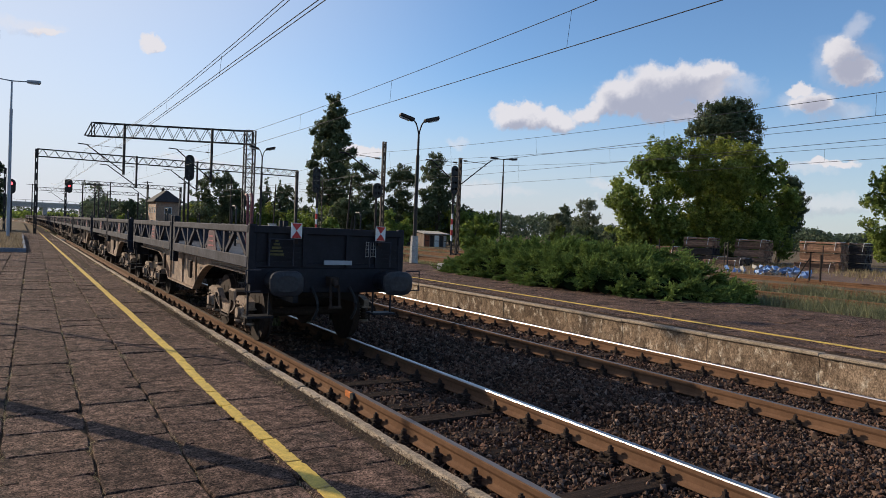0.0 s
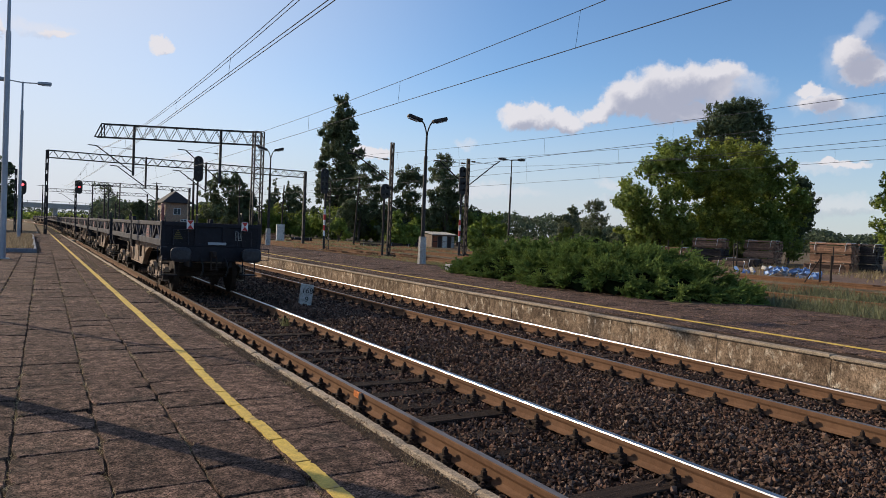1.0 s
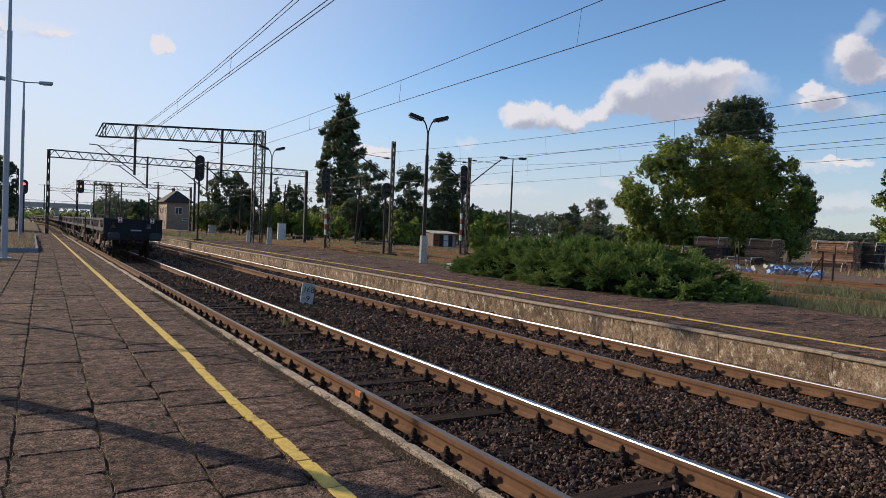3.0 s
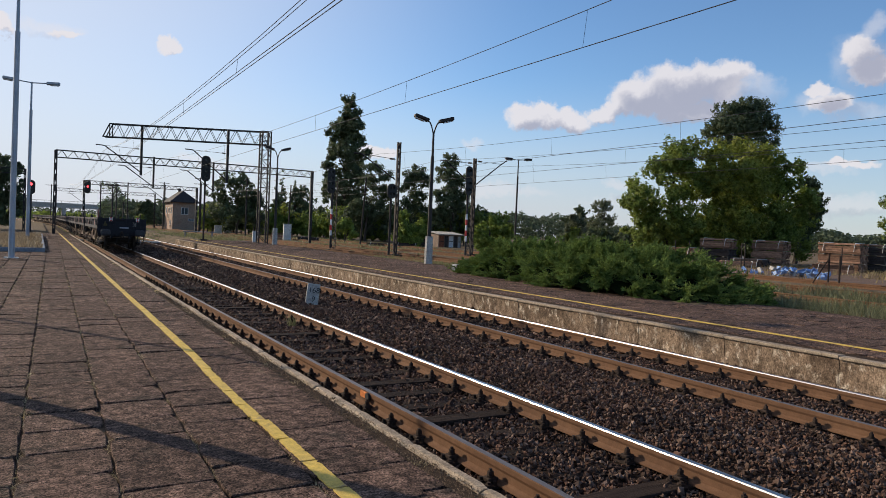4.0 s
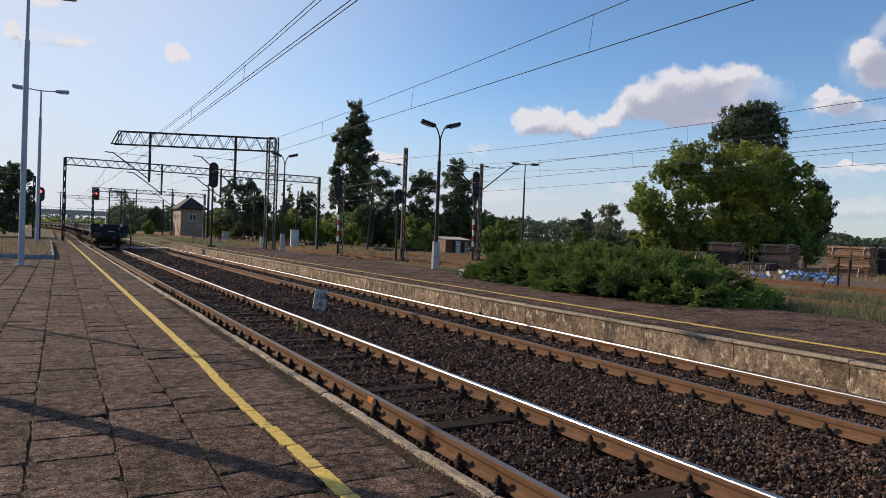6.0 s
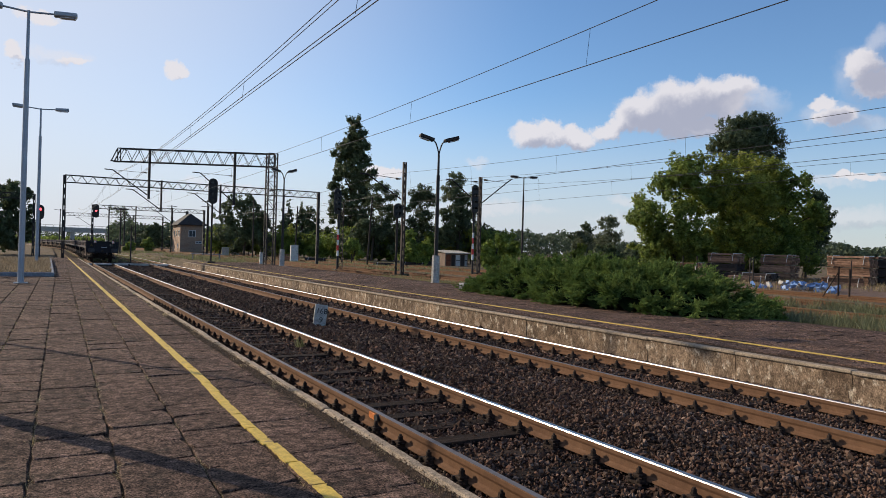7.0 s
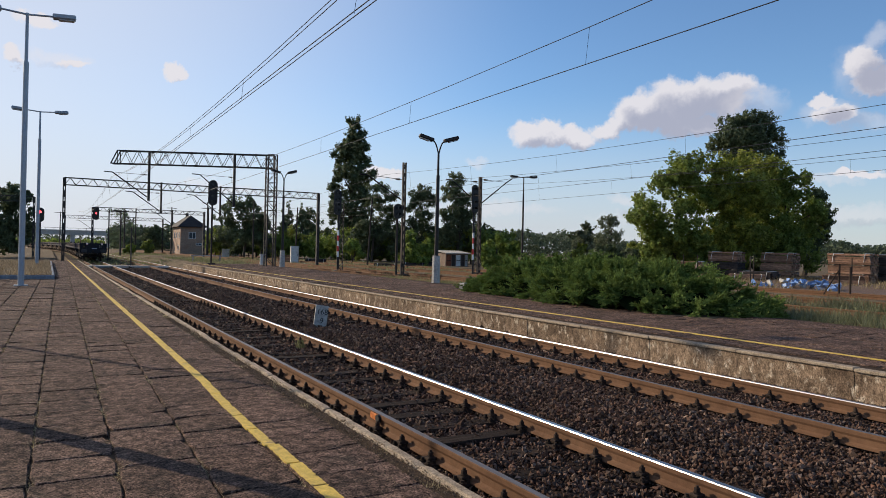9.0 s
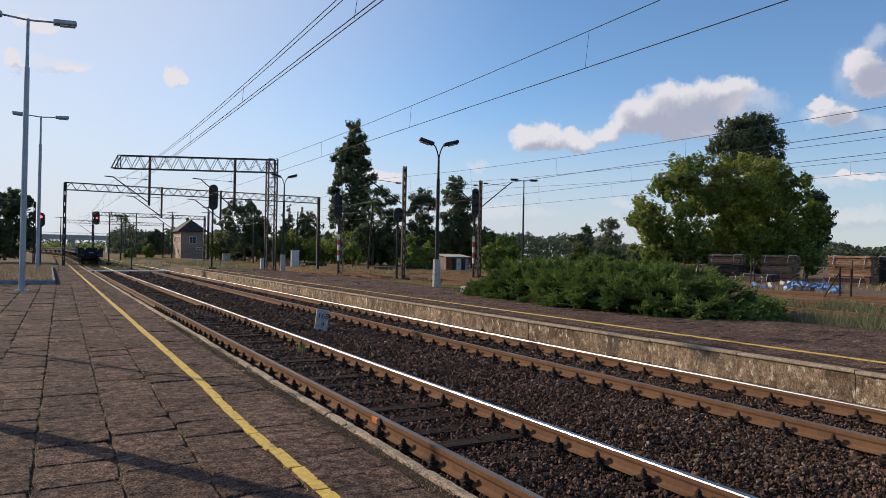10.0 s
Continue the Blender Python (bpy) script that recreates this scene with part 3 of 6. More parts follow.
def make_near_platform():
    p = empty("platform_near", label="low station platform of worn brown concrete paving slabs", category="platform", kind="structure")
    bm = B()
    box(bm, -14, 2.352, -6, 72, -0.5, PLAT - 0.022)
    part("platform_bed", bm, JOINT, p)
    kerbs = [kerb_mesh(k) for k in range(4)]
    y = -3.0
    while y < 72:
        part("kerb_stone", kerbs[int(y) % 4], None, p, m=pose(2.405 + random.uniform(-0.008, 0.008), y, PLAT + 0.01 + random.uniform(-0.012, 0.004), random.uniform(-0.3, 0.3), random.uniform(-1.5, 1.5), random.uniform(-0.4, 0.4)))
        y += 1.0
    line = B()
    y = 1.2
    rng = random.Random(3)
    while y < 70:
        w = rng.uniform(-0.006, 0.006)
        paint_strip(line, 1.545 + w - 0.045 * math.exp(-((y - 6.1) / 1.3) ** 2), 1.645 + w + rng.uniform(-0.004, 0.004) - 0.055 * math.exp(-((y - 6.1) / 1.3) ** 2), y + rng.uniform(0, 0.01), y + 0.522, PLAT + 0.0065 + rng.uniform(-0.002, 0.002), rng)
        y += 0.535
    bmesh.ops.recalc_face_normals(line, faces=list(line.faces))
    part("yellow_line", line, YELLOW, p, "worn yellow safety line painted on slabs")
    edges = [slab_mesh(0.235, 0.528, 20 + k) for k in range(3)]
    y = 2.3
    while y < 60:
        part("edge_slab", random.choice(edges), None, p, m=pose(2.10, y, PLAT - 0.004 + random.uniform(-0.005, 0.002), random.uniform(-0.4, 0.4), random.uniform(-0.5, 0.5), random.uniform(-1.2, 1.2)))
        y += 0.537
    slab_field(p, SLAB_TURN, range(-22, 4), range(-12, 132), 0.535, lambda x, y: -1.4 < x < 2.3 and 2.5 < y < 17, 7, -13, 2.33, -5, 71.5)
    return p


def in_bed(x, y):
    """The planting bed that is cut into the far platform."""
    return x > 14.3 and 12.2 < y < 25.0


def make_far_platform():
    p = empty("platform_far", label="island platform of brown slabs with a stained concrete edge wall", category="platform", kind="structure")
    bm = B()
    box(bm, 10.32, 17.0, -8, 63.9, -0.5, PLAT - 0.022)
    part("platform_bed", bm, JOINT, p)
    bank = B()
    for a, b in (((10.15, -0.35), (11.9, PLAT - 0.03)), ((11.9, PLAT - 0.03), (17.0, PLAT - 0.03))):
        bank.faces.new([bank.verts.new(c) for c in ((a[0], 63.85, a[1]), (b[0], 63.85, b[1]), (b[0], 112, b[1]), (a[0], 112, a[1]))])
    part("earth_bank", bank, GROUND, p, "low weedy earth bank past the paved end")
    face = finish(box(B(), -0.075, 0.075, -0.988, 0.988, -0.5, -0.052, bevel=0.006), "edge_wall_panel", FACE)
    cap = finish(box(B(), -0.09, 0.10, -0.989, 0.989, -0.05, 0.006, bevel=0.014), "edge_kerb_stone", KERB)
    y = -5.0
    while y < 63:
        part("edge_wall_panel", face, None, p, m=pose(10.255 + random.uniform(-0.006, 0.006), y, PLAT, 0, random.uniform(-0.6, 0.6)))
        part("edge_kerb_stone", cap, None, p, m=pose(10.235, y, PLAT + random.uniform(-0.006, 0.004), random.uniform(-0.25, 0.25), random.uniform(-1, 1), random.uniform(-0.3, 0.3)))
        y += 1.98
    line = B()
    y = -4.0
    while y < 63.2:
        box(line, 11.38, 11.49, y, y + 0.53, PLAT - 0.004, PLAT + 0.0065)
        y += 0.537
    part("yellow_line", line, YELLOW, p, "worn yellow safety line painted on slabs")
    slab_field(p, Matrix.Translation((10.7, 0, 0)), range(0, 13), range(-12, 208), 0.535, lambda x, y: 10.2 < x < 13.5 and 5 < y < 18, 11, 10.39, 17.05, -6, 63.8, in_bed)
    return p


# ------------------------------------------------ plants
def leaves(rng, centres, spread, per, size, long=1.0, out=None, tuft=1.0):
    """Leaf quads in compact clumps. centres: (n, 3); spread: (n,) metres; out: the way each clump faces; tuft: length of a clump along it."""
    n = len(centres)
    off = rng.normal(size=(n, per, 3))
    off *= (rng.uniform(0, 1, (n, per, 1)) ** 0.5 / np.linalg.norm(off, axis=2)[:, :, None]) * 0.75
    if out is not None and tuft != 1.0:
        axis = out + np.array([0, 0, 0.9])
        axis = (axis / np.linalg.norm(axis, axis=1)[:, None])[:, None]
        along = (off * axis).sum(2, keepdims=True)
        off = off * (1 - 0.45 * np.clip(along, -0.4, 0.75)) + axis * along * (tuft - 1)
    P = (centres[:, None] + off * spread[:, None, None]).reshape(-1, 3)
    k = len(P)
    nor = rng.normal(size=(k, 3)) * 0.6
    if out is not None:
        nor += np.repeat(out, per, axis=0) * 0.8 + np.array([0, 0, 0.45]) + off.reshape(-1, 3) * 0.9
    nor /= np.linalg.norm(nor, axis=1)[:, None]
    d = np.cross(nor, rng.normal(size=(k, 3)))
    d /= np.linalg.norm(d, axis=1)[:, None]
    e = np.cross(nor, d)
    s = size * rng.uniform(0.6, 1.3, k)[:, None] / 2
    V = np.stack([P - d * s * long, P + e * s * 0.75 + nor * s * 0.2, P + d * s * long, P - e * s * 0.75 + nor * s * 0.2], 1).reshape(-1, 3)
    F = np.arange(k * 4).reshape(k, 4)
    return V, F


def lobe_points(rng, lobes, n, shell=0.6):
    """Clump centres in the outer shell of a set of ellipsoids (cx, cy, cz, rx, ry, rz), and the way outwards."""
    lobes = np.array(lobes, float)
    vol = lobes[:, 3] * lobes[:, 4] + lobes[:, 4] * lobes[:, 5]
    pick = rng.choice(len(lobes), n, p=vol / vol.sum())
    d = rng.normal(size=(n, 3))
    d /= np.linalg.norm(d, axis=1)[:, None]
    r = shell + (1 - shell) * rng.uniform(0, 1, n) ** 0.6
    return lobes[pick, :3] + d * lobes[pick, 3:] * r[:, None], d


def tree(name, m, height, width, trunk_h, material, seed, clumps=350, per=22, size=0.3, shape="round", label="", category="tree", lobes_n=9, bough=1.0, masses=(), tuft=1.7, loose=1.0, plump=1.0):
    """Tapered trunk with limbs, and a crown of many small leaves in uneven clumps."""
    rng = np.random.default_rng(seed)
    t = empty(name, m, label=label, category=category)
    lobes = []
    top = height
    if masses:
        # foliage masses: across, along, height, half width, half height
        lobes = [(x, y + rng.uniform(-0.5, 0.5) * rx, z, rx, rx * 0.9, rz * plump) for x, y, z, rx, rz in masses]
    elif shape == "cone":
        n = lobes_n
        for i in range(n):
            f = i / (n - 1)
            z = trunk_h + (top - trunk_h) * f
            r = width / 2 * (1 - f) + 0.15
            for k in range(3 if f < 0.7 else 1):
                a = rng.uniform(0, 6.28)
                lobes.append((math.cos(a) * r * 0.5, math.sin(a) * r * 0.5, z, r * 0.55, r * 0.55, (top - trunk_h) / n * 0.5))
    else:
        for i in range(lobes_n):
            a, f = rng.uniform(0, 6.28), rng.uniform(0, 1)
            rr = width / 2 * math.sin(math.pi * (0.22 + 0.66 * f)) * rng.uniform(0.2, 0.66)
            z = trunk_h + (top - trunk_h) * (0.12 + 0.74 * f)
            k = rng.uniform(0.14, 0.24)
            lobes.append((math.cos(a) * rr, math.sin(a) * rr, z, width * k, width * k, (top - trunk_h) * rng.uniform(0.14, 0.24)))
    tr = B()
    r0 = 0.02 * height + 0.05
    pts = [Vector((0, 0, -0.2))]
    if masses:
        top = max(lo[2] for lo in lobes)
    for i in range(1, 6):
        pts.append(Vector((rng.normal() * 0.02 * height, rng.normal() * 0.02 * height, top * 0.8 * i / 5)))
    for i in range(5):
        tube(tr, pts[i], pts[i + 1], r0 * (1 - i / 5.5), r0 * (1 - (i + 1) / 5.5), n=7)
    for lo in lobes:
        c = 0.9 * Vector(lo[:3])
        j = min(4, max(1, int(c.z / (top * 0.8) * 5 - 1)))
        tube(tr, pts[j], c, r0 * 0.34, r0 * 0.08, n=5)
    part("trunk", tr, BARK, t)
    if shape == "round":
        # boughs: smaller masses on the big ones, with gaps between
        vol = [lo[3] * (lo[3] + lo[5]) for lo in lobes]
        Q = lobe_points(rng, lobes, max(10, lobes_n * 6), 0.72)[0]
        rel = (sum(vol) / len(vol)) ** 0.5 * 0.30 * bough if masses else 0.1 * width * bough
        inner = [(lo[0], lo[1], lo[2], lo[3] * 0.62, lo[4] * 0.62, lo[5] * 0.62) for lo in lobes]
        lobes = [(q[0], q[1], q[2], k, k, k * 0.85) for q, k in zip(Q, rng.uniform(0.65, 1.25, len(Q)) * rel)]
    else:
        inner = [(lo[0], lo[1], lo[2], lo[3] * 0.6, lo[4] * 0.6, lo[5] * 0.8) for lo in lobes]
    C, D = lobe_points(rng, lobes, clumps)
    ok = C[:, 2] > min(trunk_h * 0.7, top * 0.2)
    C, D = C[ok], D[ok]
    s_ = loose * np.full(len(C), width * 0.022 + 0.16) * rng.uniform(0.6, 1.4, len(C))
    V, F = leaves(rng, C, s_, per, size, 1.25, D, tuft)
    # the leafy inside, thinner, of the same leaves
    C, D = lobe_points(rng, inner, max(8, clumps // 4), 0.3)
    V2, F2 = leaves(rng, C, np.full(len(C), width * 0.04 + 0.25), max(6, per // 2), size * 1.3, 1.25, D)
    part("crown", raw_mesh("crown", np.concatenate([V, V2]), np.concatenate([F, F2 + len(V)]), material), None, t)
    return t


def blades(name, area, n, height, material, seed, zfun, label, category="grass", lean=0.35, width=0.012):
    """Grass blades: thin triangles on a plan given by a sampler area(rng, n) -> xy."""
    rng = np.random.default_rng(seed)
    xy = area(rng, n)
    n = len(xy)
    z = np.array([zfun(x, y) for x, y in xy])
    h = height * rng.uniform(0.4, 1.3, n)
    a = rng.uniform(0, 2 * np.pi, n)
    w = width * rng.uniform(0.6, 1.5, n)
    P = np.column_stack([xy, z])
    side = np.column_stack([np.cos(a), np.sin(a), np.zeros(n)]) * w[:, None]
    tip = P + np.column_stack([rng.normal(0, lean, n) * h, rng.normal(0, lean, n) * h, h])
    V = np.stack([P - side, P + side, tip], 1).reshape(-1, 3)
    F = np.arange(n * 3).reshape(n, 3)
    return tagged(new(name, raw_mesh(name, V, F, material)), label, category, kind="stuff")


def rect_area(x0, x1, y0, y1, clump=0.0):
    def f(rng, n):
        if not clump:
            return np.column_stack([rng.uniform(x0, x1, n), rng.uniform(y0, y1, n)])
        k = max(1, n // 40)
        c = np.column_stack([rng.uniform(x0, x1, k), rng.uniform(y0, y1, k)])
        p = c[rng.integers(0, k, n)] + rng.normal(0, clump, (n, 2))
        ok = (p[:, 0] > x0) & (p[:, 0] < x1) & (p[:, 1] > y0) & (p[:, 1] < y1)
        return p[ok]
    return f


def bush_height(x, y):
    """Spreading juniper: two low uneven mounds that run into one another."""
    q = abs((x - 16.65) / 2.75) ** 2.2 + abs((y - 16.7) / 4.5) ** 2.2
    a = 1.96 * (1 - q) ** 0.45 * min(1, 0.42 + 0.58 * (y - 12.0) / 3.4) if q < 1 else 0
    q = abs((x - 17.2) / 2.8) ** 2.1 + abs((y - 21.6) / 4.25) ** 2.1
    b = 2.08 * (1 - q) ** 0.45 * min(1, max(0.15, 0.22 + 0.78 * (25.6 - y) / 3.4)) if q < 1 else 0
    h = max(a, b)
    return max(0, h * (0.93 + 0.16 * noise.noise((x * 0.7, y * 0.7, 3.0)) + 0.2 * noise.noise((x * 1.7, y * 1.7, 5.0)))) if h else 0


def make_bush():
    b = empty("juniper_bush", pose(16.7, 18.6, PLAT - 0.05), label="wide spreading dark green juniper bush in a platform bed", category="bush")
    rng = np.random.default_rng(5)
    # inner mass, coloured near-black to stand in for the shade under the sprays
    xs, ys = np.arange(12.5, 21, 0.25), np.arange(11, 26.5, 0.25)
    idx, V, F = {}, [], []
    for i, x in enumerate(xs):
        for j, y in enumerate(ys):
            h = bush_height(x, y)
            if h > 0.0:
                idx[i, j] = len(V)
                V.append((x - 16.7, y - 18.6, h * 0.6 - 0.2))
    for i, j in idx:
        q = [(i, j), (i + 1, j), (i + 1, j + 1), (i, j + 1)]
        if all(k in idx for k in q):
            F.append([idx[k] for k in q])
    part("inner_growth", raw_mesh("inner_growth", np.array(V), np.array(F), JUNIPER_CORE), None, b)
    # branches that lean outwards and up; each carries side sprays of scaly leaves that grow shorter to its tip
    P, D, L, W = [], [], [], []

    def sprays(foot, d, grown):
        ln = rng.uniform(0.36, 0.66) * grown
        across = np.cross(d, np.array([0, 0, 1.0]) + rng.normal(0, 0.35, 3))
        across /= np.linalg.norm(across)
        lift = np.cross(across, d)
        for k in range(20):
            f = (k + rng.uniform()) / 20
            at = foot + d * ln * f + np.array([0, 0, -0.10 * f * f])
            reach = (0.17 * (1 - f) + 0.05) * rng.uniform(0.6, 1.2)
            way = d * 0.95 + across * (1 if k % 2 else -1) * 0.6 + lift * rng.normal(0, 0.25)
            way /= np.linalg.norm(way)
            for q in range(3):
                P.append(at + way * reach * q / 3)
                D.append(way + rng.normal(0, 0.18, 3))
                L.append(reach * 0.6 + 0.035)
                W.append(0.011 + 0.010 * rng.uniform())

    for x, y in itertools.product(np.arange(13.5, 20.0, 0.36), np.arange(11.6, 26.2, 0.36)):
        x, y = x + rng.uniform(-0.2, 0.2), y + rng.uniform(-0.2, 0.2)
        h = bush_height(x, y)
        if h <= 0.06 or (x > 17.8 and rng.uniform() < 0.7):
            continue
        e = 0.3
        g = np.array([-(bush_height(x + e, y) - bush_height(x - e, y)), -(bush_height(x, y + e) - bush_height(x, y - e))]) / (2 * e)
        g = np.clip(g, -1.3, 1.3)
        lead = np.array([g[0] * 0.7, g[1] * 0.7 - 0.35, 0.42]) + rng.normal(0, 0.14, 3)
        root = np.array([x - 16.7, y - 18.6, h * rng.uniform(0.5, 0.74) - 0.16])
        if rng.uniform() < 0.25 and h < 1.2:
            root[2] = rng.uniform(0.02, 0.25)
            lead[2] = 0.16
        lead /= np.linalg.norm(lead)
        grown = rng.uniform(0.75, 1.25)
        for branch in range(8):
            d = lead + rng.normal(0, 0.30, 3)
            d /= np.linalg.norm(d)
            foot = root + rng.normal(0, 0.07, 3)
            sprays(foot, d, grown)
    P, D, L, W = np.array(P), np.array(D), np.array(L), np.array(W)
    D /= np.linalg.norm(D, axis=1)[:, None]
    wd = np.cross(D, rng.normal(size=P.shape) * 0.7 + np.array([0.0, -0.6, 0.8]))
    wd = wd / np.linalg.norm(wd, axis=1)[:, None] * W[:, None]
    mid = P + D * (L * 0.45)[:, None]
    V = np.stack([P, mid + wd, P + D * L[:, None], mid - wd], 1).reshape(-1, 3)
    part("needles", raw_mesh("needles", V, np.arange(len(V)).reshape(-1, 4), JUNIPER), None, b)
    return b


# ------------------------------------------------ train
def wheelset_mesh():
    bm = B()
    m = Matrix.Rotation(radians(90), 4, "Y")
    for s in (-1, 1):
        for r, w, off in ((0.46, 0.10, 0.755), (0.49, 0.03, 0.70)):
            bmesh.ops.create_cone(bm, cap_ends=True, segments=28, radius1=r, radius2=r, depth=w, matrix=Matrix.Translation((s * off, 0, 0)) @ m)
        for k in range(6):
            a = k * math.pi / 3
            box(bm, s * 0.80, s * 0.812, math.cos(a) * 0.25 - 0.05, math.cos(a) * 0.25 + 0.05, math.sin(a) * 0.25 - 0.05, math.sin(a) * 0.25 + 0.05)
    tube(bm, (-0.98, 0, 0), (0.98, 0, 0), 0.075, n=10)
    return finish(bm, "wheelset", RUSTDARK)


def bogie_frame_mesh():
    """Two-axle bogie: dipped side beams, axle boxes between coil springs, brake hangers and links."""
    bm = B()
    for s in (-1, 1):
        x = s * 0.98
        line = [(-1.32, 0.60), (-1.05, 0.66), (-0.72, 0.64), (-0.5, 0.50), (-0.25, 0.42), (0.25, 0.42), (0.5, 0.50), (0.72, 0.64), (1.05, 0.66), (1.32, 0.60)]
        for (ya, za), (yb, zb) in zip(line, line[1:]):
            beam(bm, (x, ya, za), (x, yb, zb), 0.10, 0.12)
            beam(bm, (x, ya, za - 0.065), (x, yb, zb - 0.065), 0.16, 0.022)
        for w in (-0.98, 0.98):
            box(bm, s * 0.93, s * 1.07, w - 0.11, w + 0.11, 0.36, 0.56, bevel=0.03)
            tube(bm, (s * 1.07, w, 0.46), (s * 1.12, w, 0.46), 0.085, n=12)
            for k in (-0.22, 0.22):
                tube(bm, (s * 0.99, w + k, 0.29), (s * 0.99, w + k, 0.32), 0.095, n=10)
                for q in range(6):
                    tube(bm, (s * 0.99, w + k, 0.325 + q * 0.045), (s * 0.99, w + k, 0.348 + q * 0.045), 0.078, n=9, mi=1)
                tube(bm, (s * 0.99, w + k, 0.3), (s * 0.99, w + k, 0.62), 0.05, n=8, mi=1)
                beam(bm, (s * 1.05, w + k * 1.5, 0.62), (s * 1.06, w + k * 1.25, 0.3), 0.025, 0.04, mi=1)
        for w in (-0.42, 0.42):
            box(bm, s * 0.70, s * 0.80, w - 0.05, w + 0.05, 0.22, 0.6, mi=1)
            tube(bm, (s * 0.98, w * 0.6, 0.30), (s * 1.06, w * 0.6, 0.30), 0.05, n=8, mi=1)
            beam(bm, (s * 1.05, w, 0.58), (s * 1.05, w * 0.62, 0.30), 0.03, 0.05, mi=1)
        tube(bm, (s * 1.06, -0.26, 0.30), (s * 1.06, 0.26, 0.30), 0.018, n=6, mi=1)
    box(bm, -0.95, 0.95, -0.2, 0.2, 0.42, 0.74, bevel=0.03, mi=1)
    box(bm, -0.9, 0.9, -0.36, -0.28, 0.45, 0.6, mi=1)
    box(bm, -0.9, 0.9, 0.28, 0.36, 0.45, 0.6, mi=1)
    return finish(bm, "bogie_frame", [WAGONDUST, RUSTDARK])


L_BODY = 11.9


def make_wagon():
    """Low-sided flat wagon; its rear headstock is at y = 0, z = 0 is the rail head."""
    w = empty("flat_wagon", label="dark navy grey low-sided freight wagon with open lattice sides", category="freight wagon", group="freight train")
    # underframe: fish-bellied sills and cross members
    bm = B()
    for s in (-1, 1):
        x = s * 0.98
        arch = [(3.05 + 1.55 * k / 7, 1.10 - 0.58 * (k / 7) ** 1.9) for k in range(8)]
        belly = arch + [(L_BODY - y, z) for y, z in reversed(arch)]
        pts = [(0.15, 1.10)] + belly + [(L_BODY - 0.15, 1.10), (L_BODY - 0.15, 1.24), (0.15, 1.24)]
        vs0 = [bm.verts.new((x - 0.03, y, z)) for y, z in pts]
        vs1 = [bm.verts.new((x + 0.03, y, z)) for y, z in pts]
        bm.faces.new(vs0)
        bm.faces.new(list(reversed(vs1)))
        for i in range(len(pts)):
            j = (i + 1) % len(pts)
            bm.faces.new((vs0[i], vs1[i], vs1[j], vs0[j]))
        for i in range(1, len(belly) + 2):
            (ya, za), (yb, zb) = pts[i - 1], pts[i]
            beam(bm, (x + s * 0.03, ya, za), (x + s * 0.03, yb, zb), 0.14, 0.03)
        box(bm, x, x + s * 0.10, 0.15, L_BODY - 0.15, 1.19, 1.23)
        for y in (4.6, 5.9, 7.3):
            box(bm, x + s * 0.03, x + s * 0.06, y - 0.03, y + 0.03, 0.54, 1.2)
    bmesh.ops.recalc_face_normals(bm, faces=bm.faces)
    part("side_sill", bm, WAGONDUST, w, "fish-bellied sill covered with brown brake dust")
    bm = B()
    box(bm, -1.22, 1.22, 0.0, L_BODY, 1.235, 1.31, bevel=0.01)
    for y in np.arange(0.8, L_BODY, 1.2):
        box(bm, -0.95, 0.95, y - 0.05, y + 0.05, 1.05, 1.235)
    part("deck", bm, WAGON, w)
    # lattice sides in two bays
    for s in (-1, 1):
        for ya, yb in ((0.05, 5.75), (6.12, L_BODY - 0.05)):
            bm = B()
            x0, x1 = (s * 1.19, s * 1.27)
            box(bm, x0, x1, ya, yb, 1.74, 1.85, bevel=0.012)
            box(bm, x0, x1, ya, yb, 1.23, 1.40, bevel=0.012)
            n = 4
            step = (yb - ya) / n
            for i in range(n + 1):
                y = min(max(ya + i * step, ya + 0.06), yb - 0.06)
                box(bm, x0 - s * 0.004, x1 - s * 0.012, y - 0.05, y + 0.05, 1.40, 1.74)
            for i in range(n):
                y = ya + i * step
                beam(bm, (s * 1.235, y + 0.12, 1.42), (s * 1.235, y + step * 0.42, 1.73), 0.05, 0.07)
                beam(bm, (s * 1.235, y + step - 0.12, 1.42), (s * 1.235, y + step * 0.58, 1.73), 0.05, 0.07)
            part("side_frame", bm, WAGONSIDE, w, "dusty grey lattice side frame")
            bm = B()
            y = (ya + yb) / 2
            outline = [(y - 0.95, 1.40), (y - 0.25, 1.40), (y - 0.40, 1.73), (y - 0.80, 1.73)]
            va = [bm.verts.new((s * 1.262, a, z)) for a, z in outline]
            vb = [bm.verts.new((s * 1.245, a, z)) for a, z in outline]
            bm.faces.new(va)
            bm.faces.new(list(reversed(vb)))
            for i in range(4):
                bm.faces.new((va[i], va[(i + 1) % 4], vb[(i + 1) % 4], vb[i]))
            bmesh.ops.recalc_face_normals(bm, faces=bm.faces)
            plate = part("load_plate", bm, PLATE, w, "dark red lettered plate")
            bm = B()
            for k in range(3):
                box(bm, s * 1.262, s * 1.266, y - 0.78 + 0.03 * k, y - 0.42 - 0.02 * k, 1.46 + k * 0.08, 1.485 + k * 0.08)
            part("marking", bm, PINK, plate)
        # corner posts and paired centre posts
        for y, h in ((0.04, 1.87), (5.78, 1.98), (6.08, 1.98), (L_BODY - 0.04, 1.87)):
            bm = box(B(), s * 1.15, s * 1.26, y - 0.045, y + 0.045, 1.0, h, bevel=0.012)
            part("post", bm, WAGON, w)
